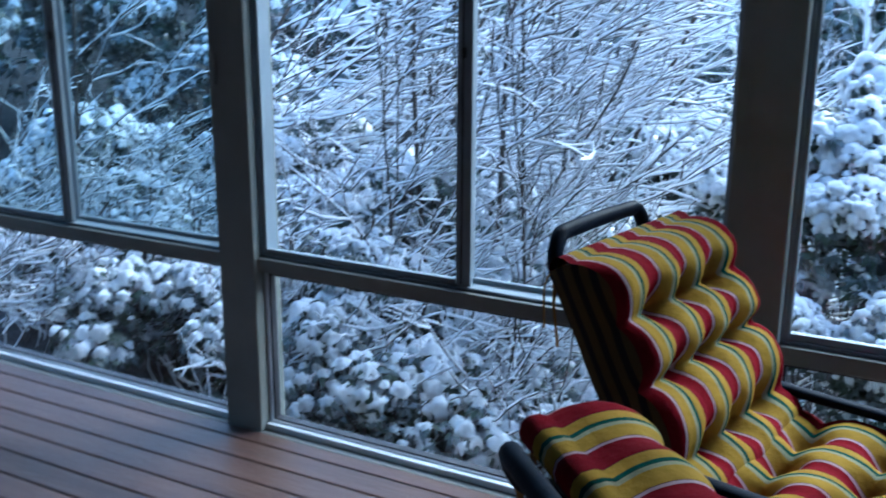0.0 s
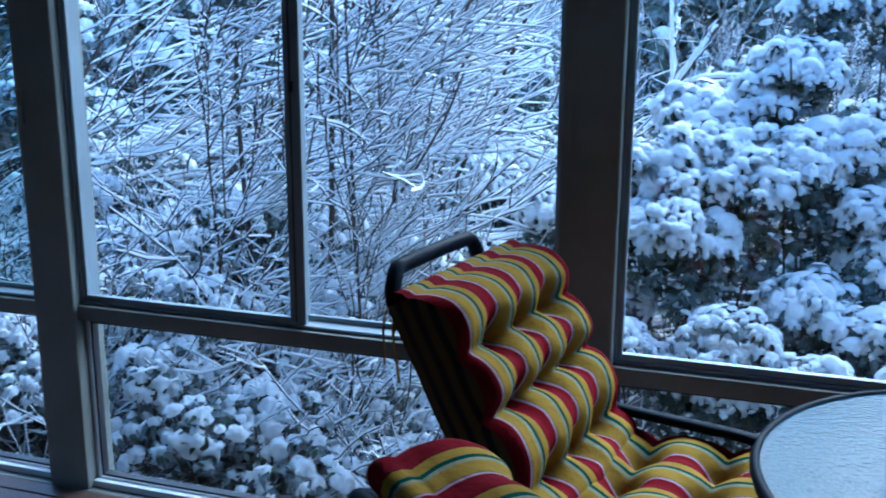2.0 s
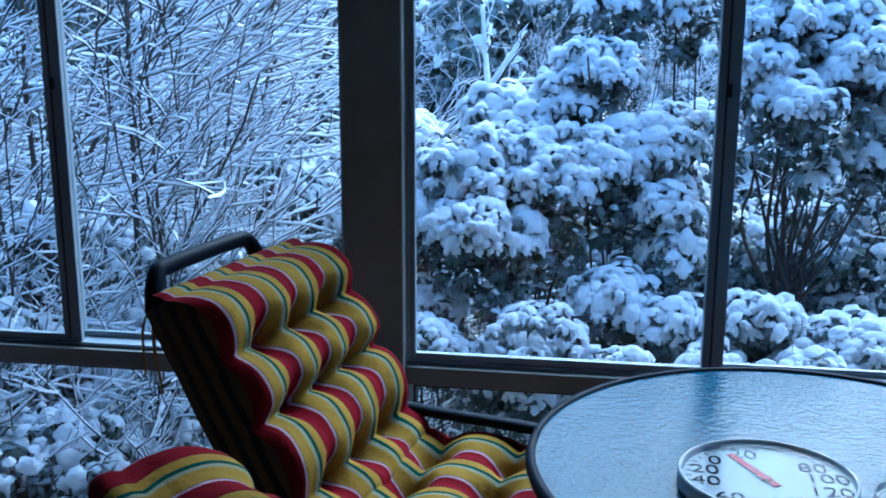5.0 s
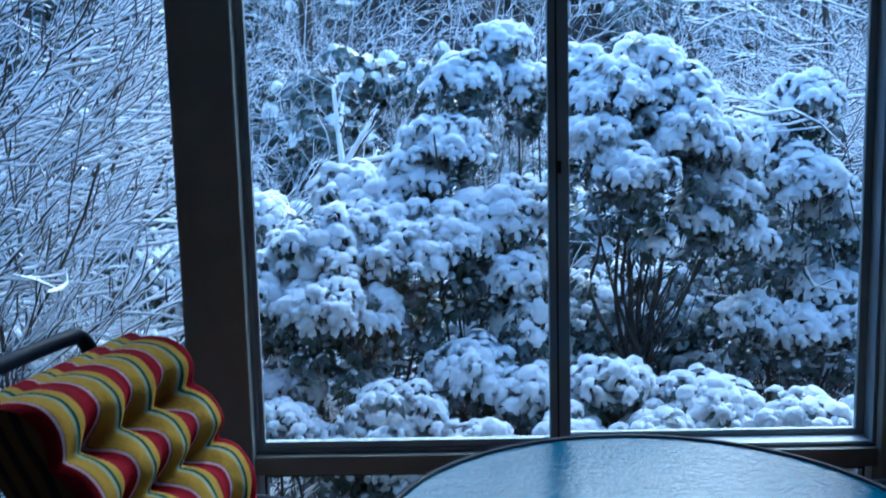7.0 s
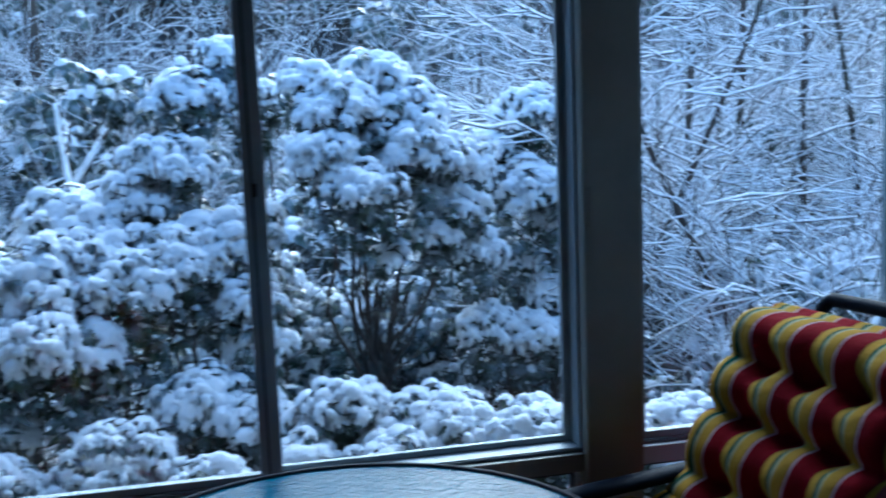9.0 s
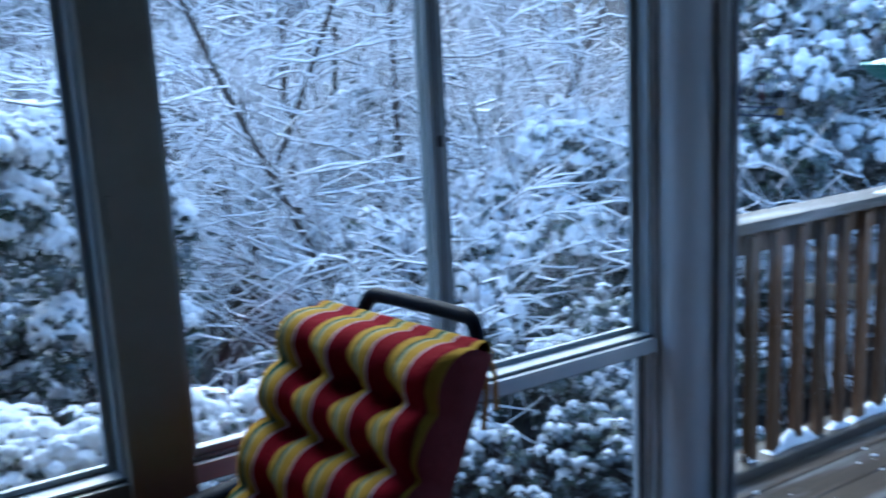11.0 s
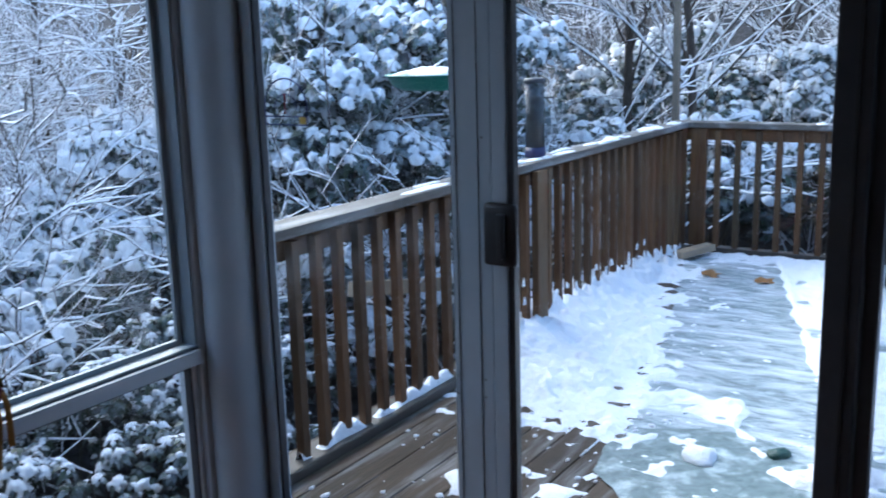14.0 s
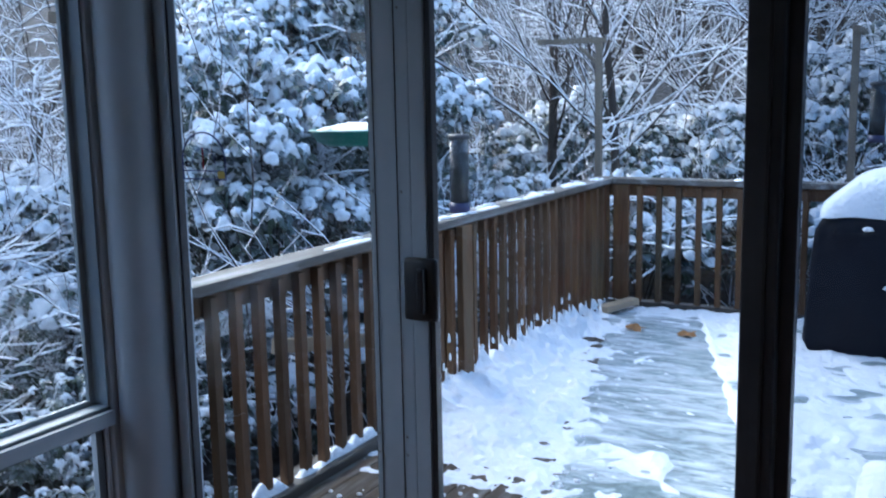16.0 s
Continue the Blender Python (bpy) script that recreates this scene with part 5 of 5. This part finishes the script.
# ---- feeders ----
def hanger(x, y, rz, arm=0.46, h=0.95, name="feeder_post"):
    t = thing(name, "pale wooden post with a braced arm for bird feeders", "post", "feeder posts", at=(x, y, 0.5), rz=rz)
    h += 0.422
    part("upright", box(-0.022, 0.022, -0.022, 0.022, 0, h, 0.003), HANGWOOD, t)
    part("arm", box(-0.021, 0.021, -0.05, arm, h + 0.001, h + 0.04, 0.003), HANGWOOD, t)
    b = box(-0.012, 0.012, 0, 0.16, -0.012, 0.012, 0.002)
    o = part("brace", b, HANGWOOD, t)
    o.matrix_local = pose(0, 0.024, h - 0.13, 42, 0, 0)
    return t


hanger(RX + 0.13, RY + 0.094, 0, 0.46, 0.93)
hanger(RX + 0.094, 1.06, -90, 0.46, 0.93)
hanger(4.58, RY + 0.094, 0, 0.17, 0.85)
hanger(3.17, RY + 0.094, 0, 0.50, 0.88)


def tube_feeder(x, y, z, wire, label):
    t = thing("bird_feeder", label, "bird feeder", "bird feeders", at=(x, y, z))
    part("base", lathe([(0, 0), (0.05, 0), (0.054, 0.01), (0.053, 0.05), (0, 0.05)], 24), PURPLE, t, "purple plastic base", True)
    part("seed_column", lathe([(0, 0.051), (0.045, 0.051), (0.045, 0.30), (0, 0.31)], 24), SEED, t, "dark seed behind clear plastic", True)
    part("tube", lathe([(0.05, 0.05), (0.05, 0.385), (0.048, 0.385), (0.048, 0.05)], 24), SCREEN, t, "clear plastic tube", True)
    part("lid", lathe([(0.054, 0.372), (0.057, 0.376), (0.056, 0.39), (0.05, 0.396), (0, 0.399)], 24), DARKFRAME, t, "flat dark lid", True)
    for a in range(4):
        p = tube([(0.05 * math.cos(a * 1.571), 0.05 * math.sin(a * 1.571), 0.09 + 0.07 * a), (0.10 * math.cos(a * 1.571), 0.10 * math.sin(a * 1.571), 0.09 + 0.07 * a)], 0.004, 6, steps=1)
        part("perch", p, BLACK, t)
    part("bail", tube([(-0.045, 0, 0.40), (-0.03, 0, 0.47), (0, 0, 0.50), (0.03, 0, 0.47), (0.045, 0, 0.40)], 0.003, 6), STEEL, t)
    if wire:
        part("wire", tube([(0, 0, 0.50), (0, 0, wire)], 0.002, 6, steps=1), STEEL, t)


tube_feeder(5.17, RY + 0.03, 0.926, 0, "clear tube bird feeder standing on the railing cap")
tube_feeder(RX + 0.46, 0.95, 1.15, 0.685, "clear tube bird feeder hanging from a wooden arm")


def tray():
    t = thing("tray_feeder", "green plastic tray feeder holding snow", "bird feeder", at=(4.58, 2.88, 1.30))
    part("dish", lathe([(0, 0.0), (0.165, 0.002), (0.21, 0.02), (0.242, 0.064), (0.254, 0.07), (0.248, 0.076), (0.20, 0.04), (0, 0.02)], 48), GREEN, t, smooth=True)
    b = lump(0.225, 0.225, 0.034, 77, 28, 6)
    bmesh.ops.translate(b, verts=b.verts, vec=(0, 0, 0.068))
    part("snow_fill", b, SNOW, t, smooth=True)
    for a in range(3):
        c, s = math.cos(a * 2.094), math.sin(a * 2.094)
        part("chain", tube([(0.245 * c, 0.245 * s, 0.072), (0, 0, 0.472)], 0.002, 5, steps=1), STEEL, t)


tray()


# ---- low box and black bin on the deck beside the door ----
def deck_box():
    t = thing("storage_box", "low dark storage box under a slab of snow", "box", at=(3.50, 0.32, DZ))
    part("body", box(-0.17, 0.18, -0.26, 0.25, 0.0, 0.37, 0.02), DARKFRAME, t)
    part("lid", box(-0.185, 0.195, -0.275, 0.265, 0.371, 0.40, 0.012), DARKFRAME, t)
    bm = box(-0.185, 0.195, -0.275, 0.268, 0.40, 0.462, 0)
    bmesh.ops.subdivide_edges(bm, edges=bm.edges, cuts=14, use_grid_fill=True)
    for v in bm.verts:
        u, w = abs(v.co.x) / 0.19, abs(v.co.y + 0.003) / 0.272
        if v.co.z > 0.41:
            v.co.z -= 0.03 * max(u ** 6, w ** 6) - 0.010 * noise.noise(v.co * 14)
        v.co.x *= 1 + 0.03 * noise.noise(v.co * 17)
        v.co.y *= 1 + 0.03 * noise.noise(v.co * 15)
    part("snow_slab", bm, SNOW, t, "thick level snow", True)


deck_box()
black_bin = part("black_bin", box(-0.09, 0.09, -0.20, 0.20, 0.0, 0.565, 0.035), BLACK, None, smooth=True)
black_bin.matrix_world = pose(3.19, 0.30, DZ + 0.002, 0, 0, 0)
tagged(black_bin, "black plastic bin standing before the snowy box", "bin")


# ---- window thermometer stuck on the sidelight ----
def decal():
    t = thing("window_thermometer", "arched clear window thermometer with a red needle", "thermometer", at=(E + 0.031, 2.332, 1.302))
    bm = bmesh.new()
    arch = [(-0.08, 0)] + [(-0.08 * math.cos(a), 0.055 + 0.08 * math.sin(a)) for a in np.linspace(0, math.pi, 20)] + [(0.08, 0)]
    pts = [(0, -u, v) for u, v in arch]
    part("rim", tube(pts + [pts[0]], 0.0024, 6, steps=1), BLUEPRINT, t)
    part("base_strip", box(-0.001, 0.001, -0.078, 0.078, 0.022, 0.026, 0), BLUEPRINT, t)
    part("sticker", box(-0.0015, 0.0, -0.076, -0.052, 0.003, 0.024, 0), YELLOW, t)
    part("needle", box(-0.003, -0.002, -0.003, 0.003, 0.032, 0.092, 0.0005), NEEDLE, t)
    part("dial", tube([(-0.001, 0.043 * math.cos(a), 0.045 + 0.045 * math.sin(a)) for a in np.linspace(0, math.pi, 16)], 0.0016, 5, steps=1), BLUEPRINT, t)
    for s, y, z in (("20", 0.062, 0.072), ("40", 0.062, 0.042), ("100", -0.06, 0.062)):
        for d in (0.0, 0.0016):
            text_mesh(s, 0.027, 0.0004, INK, t, pose(-0.002, y + d, z, 90, 0, -90))


decal()


# ---- patio chairs ----
def cushion(length, width, seams, cols, thick, flip=1):
    """A tufted pad in its own plane: x along its length, y across, z its thickness; seams (share of the length, full crease or row of tufts)."""
    nu, nv = 68, 46
    bm = bmesh.new()
    uv = bm.loops.layers.uv.new("UVMap")
    cuts = [(0.0, True)] + list(seams) + [(1.0, True)]
    top, bot, cloth = [], [], {}
    for i in range(nu + 1):
        r1, r2 = [], []
        for j in range(nv + 1):
            v = j / nv
            w0 = 4 * (i / nu) * (1 - i / nu)
            u = i / nu + w0 * (0.020 * noise.noise(Vector((v * 3.3, i / nu * 2, 7 + flip))) + 0.008 * noise.noise(Vector((v * 8, i / nu * 5, 2))))
            u = min(1.0, max(0.0, u))
            k = max(q for q in range(len(cuts) - 1) if cuts[q][0] <= u)
            (u0, c0), (u1, c1) = cuts[k], cuts[k + 1]
            d0, d1 = (u - u0) * length, (u1 - u) * length
            fv = v * cols - math.floor(min(v * cols, cols - 1e-6))
            near = min(fv, 1 - fv)
            if v < 0.5 / cols or v > 1 - 0.5 / cols:
                near = 1.0 if min(v, 1 - v) < 0.3 / cols else near
            dv = near / cols * width
            span = 0.5 * (u1 - u0) * length
            dip = 0.0
            for d, c in ((d0, c0), (d1, c1)):
                f = min(1.0, d / span)
                full = (1 - f) ** (3.2 if c else 2.2)
                line = full * (0.42 if c else 0.28 + 0.16 * math.exp(-(dv / 0.04) ** 2))
                pin = 0.40 * math.exp(-(d * d + dv * dv) / 0.034 ** 2)
                dip = max(dip, line + (pin if 0.02 < (u0 if d is d0 else u1) < 0.98 else 0.0))
            groove = 0.07 * math.exp(-(dv / 0.028) ** 2)
            end, flank = min(1.0, min(u, 1 - u) * length / 0.10), min(1.0, min(v, 1 - v) * width / 0.045)
            edge = (0.30 + 0.70 * math.sqrt(1 - (1 - end) ** 2)) * (0.76 + 0.24 * math.sqrt(1 - (1 - flank) ** 2))
            puff = max(0.10, 1 - dip - groove) * (1 + 0.10 * noise.noise(Vector((u * 5 + 2, v * 4, flip * 3))))
            pucker = 0.02 * noise.noise(Vector((u * 26, v * 22, 5))) * min(1.0, dip * 2.2)
            x = u * length
            y = (v - 0.5) * width * (1 + 0.025 * (0.5 - dip))
            r1.append(bm.verts.new((x, y, flip * thick * (puff * edge + pucker))))
            r2.append(bm.verts.new((x, y, -flip * thick * 0.32)))
            cloth[r1[-1]] = cloth[r2[-1]] = (x, v * width + 0.006 * math.sin(u * 9))
        top.append(r1)
        bot.append(r2)
    for i in range(nu):
        for j in range(nv):
            bm.faces.new((top[i][j], top[i + 1][j], top[i + 1][j + 1], top[i][j + 1]))
            bm.faces.new((bot[i][j], bot[i][j + 1], bot[i + 1][j + 1], bot[i + 1][j]))
    sides = []
    for j, s in ((0, -1), (nv, 1)):
        side = bmesh.new()
        sides.append(side)
        prev = None
        for i in range(nu + 1):
            a, b = top[i][j].co, bot[i][j].co
            band = [side.verts.new(a), side.verts.new(a.lerp(b, 0.25) + Vector((0, s * 0.007, 0))), side.verts.new(a.lerp(b, 0.7) + Vector((0, s * 0.008, 0))), side.verts.new(b)]
            if prev:
                for m in range(3):
                    side.faces.new((prev[m], band[m], band[m + 1], prev[m + 1]))
            prev = band
    for i, s in ((0, -1), (nu, 1)):
        prev = None
        for j in range(nv + 1):
            a, b = top[i][j], bot[i][j]
            band = [a] + [bm.verts.new(a.co.lerp(b.co, f) + Vector((s * d, 0, 0))) for f, d in ((0.15, 0.012), (0.4, 0.021), (0.65, 0.021), (0.88, 0.012))] + [b]
            if prev:
                for m in range(5):
                    bm.faces.new((prev[m], band[m], band[m + 1], prev[m + 1]))
            for q in band[1:5]:
                cloth[q] = cloth[a]
            prev = band
    for f in bm.faces:
        for lp in f.loops:
            lp[uv].uv = cloth[lp.vert]
    bmesh.ops.recalc_face_normals(bm, faces=bm.faces)
    return bm, sides


def patio_chair(at, rz, label, recline=0.0, turned=0):
    """High-backed tube chair, facing its own +x; the top bar's middle is at (-0.52, 0)."""
    t = thing("patio_chair", label, "chair", "chairs round the table", at=(at[0], at[1], 0), rz=rz)
    hw = 0.205
    fabric = FABRICS[turned]
    top = (-0.52, 0.955)
    foot = (-0.23, 0.40)
    lean = math.atan2(top[1] - foot[1], top[0] - foot[0])
    back = [(foot[0], -hw, foot[1]), (-0.43, -hw, 0.80), (-0.515, -hw, 0.90), (-0.535, -hw + 0.03, 0.968), (-0.54, -hw + 0.09, 0.978), (-0.54, hw - 0.09, 0.978), (-0.535, hw - 0.03, 0.968), (-0.515, hw, 0.90), (-0.43, hw, 0.80), (foot[0], hw, foot[1])]
    rc, rs_ = math.cos(radians(recline)), math.sin(radians(recline))

    def lay(p):
        dx, dz = p[0] - foot[0], p[2] - foot[1]
        return (foot[0] + dx * rc - dz * rs_, p[1], foot[1] + dx * rs_ + dz * rc)

    part("back_frame", tube([lay(p) for p in back], 0.0175, 12, steps=5), TUBE, t, smooth=True)
    part("seat_frame", tube([(-0.24, -hw, 0.39), (0.20, -hw, 0.42), (0.27, -hw + 0.03, 0.42), (0.29, 0, 0.42), (0.27, hw - 0.03, 0.42), (0.20, hw, 0.42), (-0.24, hw, 0.39)], 0.015, 10, steps=5), TUBE, t, smooth=True)
    for s in (-1, 1):
        y = s * 0.272
        part("armrest", tube([(-0.33, y, 0.585), (-0.1, y, 0.575), (0.14, y, 0.565), (0.21, y, 0.53)], 0.026, 12, flat=0.55, steps=6), TUBE, t, smooth=True)
        part("leg", tube([(0.20, y, 0.535), (0.245, y, 0.45), (0.25, y, 0.35), (0.27, y, 0.012)], 0.014, 10, steps=5), TUBE, t, smooth=True)
        part("leg", tube([(-0.33, y, 0.58), (-0.28, y, 0.42), (-0.30, y, 0.25), (-0.38, y, 0.012)], 0.014, 10, steps=5), TUBE, t, smooth=True)
        part("bracket", tube([(0.0, s * hw, 0.405), (0.0, y, 0.405)], 0.011, 8, steps=1), TUBE, t)
        part("bracket", tube([(-0.33, s * hw, 0.59), (-0.33, y, 0.582)], 0.011, 8, steps=1), TUBE, t)
    part("sling", box(-0.25, 0.27, -hw, hw, 0.405, 0.412, 0.002), BLACK, t)
    sb = part("sling", box(0.0, 0.54, -hw + 0.015, hw - 0.015, -0.004, 0.004, 0.002), BLACK, t)
    ang = math.degrees(lean) + recline
    sb.matrix_local = pose(*lay((foot[0], 0, foot[1] + 0.02)), 0, -ang, 0)
    pad, sides = cushion(0.58, 0.545, ((0.24, False), (0.52, True), (0.75, False)), 4, 0.115, -1)
    cb = part("back_cushion", pad, fabric, t, "red, yellow and green striped tufted pad", True)
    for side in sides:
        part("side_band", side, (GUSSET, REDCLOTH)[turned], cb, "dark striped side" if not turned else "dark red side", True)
    cb.matrix_local = pose(*lay((foot[0] + 0.038, 0, foot[1] + 0.03)), 0, -ang, 0)
    pad, sides = cushion(0.54, 0.55, ((0.3, False), (0.62, False)), 4, 0.10)
    cs = part("seat_cushion", pad, fabric, t, "red, yellow and green striped tufted pad", True)
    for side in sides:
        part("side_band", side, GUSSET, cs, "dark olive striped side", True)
    cs.matrix_local = pose(-0.24, 0, 0.447, 0, -2, 0)
    for s in (-1, 1):
        tie = tube([lay(p) for p in ((-0.49, s * (hw + 0.012), 0.925), (-0.48, s * (hw + 0.035), 0.93), (-0.495, s * (hw + 0.045), 0.87), (-0.485, s * (hw + 0.04), 0.76))], 0.006, 6, flat=0.4, steps=5)
        part("tie", tie, RIB, t)
        tie = tube([lay(p) for p in ((-0.50, s * (hw + 0.02), 0.93), (-0.52, s * (hw + 0.04), 0.89), (-0.51, s * (hw + 0.055), 0.80))], 0.006, 6, flat=0.4, steps=5)
        part("tie", tie, RIB, t)
    return t


def chair_at(top, rz, label, recline=0.0, turned=0):
    a, b = radians(rz), radians(recline)
    d = 0.23 + 0.31 * math.cos(b) + 0.61 * math.sin(b) - 0.01
    return patio_chair((top[0] + d * math.cos(a), top[1] + d * math.sin(a)), rz, label, recline, turned)


chair_at((-0.762, 2.205), -10, "dark tube patio chair with a striped cushion by the glass wall")
chair_at((1.672, 2.29), 189.5, "dark tube patio chair with a striped cushion by the corner", turned=1)
chair_at((-0.419, 1.117), 45, "reclined dark tube patio chair with a striped cushion at the table", 13.5)


# ---- glass table and dials ----
TX, TY, TZ, TR = 0.419, 1.905, 0.726, 0.477


def table():
    t = thing("glass_table", "round pebbled-glass patio table with a dark rim", "table", at=(TX, TY, 0))
    part("tabletop", lathe([(0, TZ - 0.006), (TR - 0.006, TZ - 0.006), (TR - 0.006, TZ), (0, TZ)], 96), PEBBLE, t, "pebbled glass", False)
    part("rim", lathe([(TR - 0.012, TZ - 0.022), (TR + 0.006, TZ - 0.022), (TR + 0.011, TZ - 0.008), (TR + 0.006, TZ + 0.004), (TR - 0.006, TZ + 0.004), (TR - 0.005, TZ - 0.006), (TR - 0.012, TZ - 0.006), (TR - 0.012, TZ - 0.022)], 96), TUBE, t, smooth=True)
    for a in range(4):
        c, s = math.cos(a * 1.571 + 0.6), math.sin(a * 1.571 + 0.6)
        part("leg", tube([(0.44 * c, 0.44 * s, 0.70), (0.36 * c, 0.36 * s, 0.5), (0.33 * c, 0.33 * s, 0.25), (0.42 * c, 0.42 * s, 0.012)], 0.014, 10), TUBE, t, smooth=True)
    part("hoop", tube([(0.34 * math.cos(a), 0.34 * math.sin(a), 0.36) for a in np.linspace(0, 2 * math.pi, 25)], 0.009, 8, steps=1), TUBE, t, smooth=True)


table()


def dial(name, x, y, r, h, label, nums, needle, size):
    t = thing(name, label, "thermometer", "dial instruments", at=(x, y, TZ + 0.001), rz=0)
    part("casing", lathe([(0, 0), (r * 0.96, 0), (r, 0.006), (r, h - 0.004), (r - 0.002, h), (r * 0.965, h), (r * 0.955, h - 0.006), (r * 0.95, h - 0.0125)], 64), CASING, t, "grey metal casing", True)
    part("face", lathe([(r * 0.95, h - 0.012), (0, h - 0.012)], 64), DIALWHITE, t, "white face")
    for s, a in nums:
        a = radians(a)
        text_mesh(s, size, 0.0003, INK, t, pose(r * 0.70 * math.cos(a), r * 0.70 * math.sin(a), h - 0.0112, 0, 0, 0))
    for k in range(40):
        a = 2 * math.pi * k / 40
        o = part("tick", box(r * 0.84, r * 0.90, -0.0006, 0.0006, h - 0.0118, h - 0.0112, 0), INK, t)
        o.matrix_local = pose(0, 0, 0, 0, 0, math.degrees(a))
    nd = part("needle", box(-r * 0.2, r * 0.72, -r * 0.05, r * 0.05, h - 0.010, h - 0.0085, 0.0008), NEEDLE, t, "red needle")
    nd.matrix_local = pose(0, 0, 0, 0, 0, needle)
    part("hub", lathe([(r * 0.06, h - 0.0115), (r * 0.06, h - 0.007), (0, h - 0.006)], 20), NEEDLE, t)
    part("lens", lathe([(r * 0.95, h - 0.004), (r * 0.5, h - 0.0015), (0, h - 0.001)], 64), LENS, t, "clear cover", True).visible_shadow = False


dial("dial_thermometer", 0.316, 1.785, 0.136, 0.032, "large round dial thermometer lying on the glass table", [("20", 105), ("0", 140), ("20", 165), ("40", 190), ("60", 228), ("80", 35), ("100", 10), ("120", -18)], 118, 0.046)
dial("dial_hygrometer", 0.531, 1.755, 0.062, 0.024, "small round dial gauge lying on the glass table", [], 120, 0.012)


# ---- boards ----
def boards(parent, x0, x1, y0, y1, top, pitch, gap, thick, mat):
    bm = box(0, x1 - x0, 0, pitch - gap, -thick, 0, 0.003)
    me = bpy.data.meshes.new("board")
    bm.to_mesh(me)
    bm.free()
    me.materials.append(mat)
    y = y1
    while y - pitch > y0:
        ob = new("board", me)
        ob.parent = parent
        ob.matrix_local = pose(x0, y - pitch + gap, top, 0, 0, 0)
        y -= pitch


part("board", box(-5.58, E - 0.012, 2.514, N - 0.052, -0.028, 0.0, 0.003), FLOORWOOD, fl)
boards(fl, -5.58, E - 0.012, -2.0, 2.506, 0.0, 0.11, 0.008, 0.028, FLOORWOOD)
boards(deck, DX0, DX1, DY0, DY1, DZ, 0.14, 0.006, 0.03, DECKWOOD)
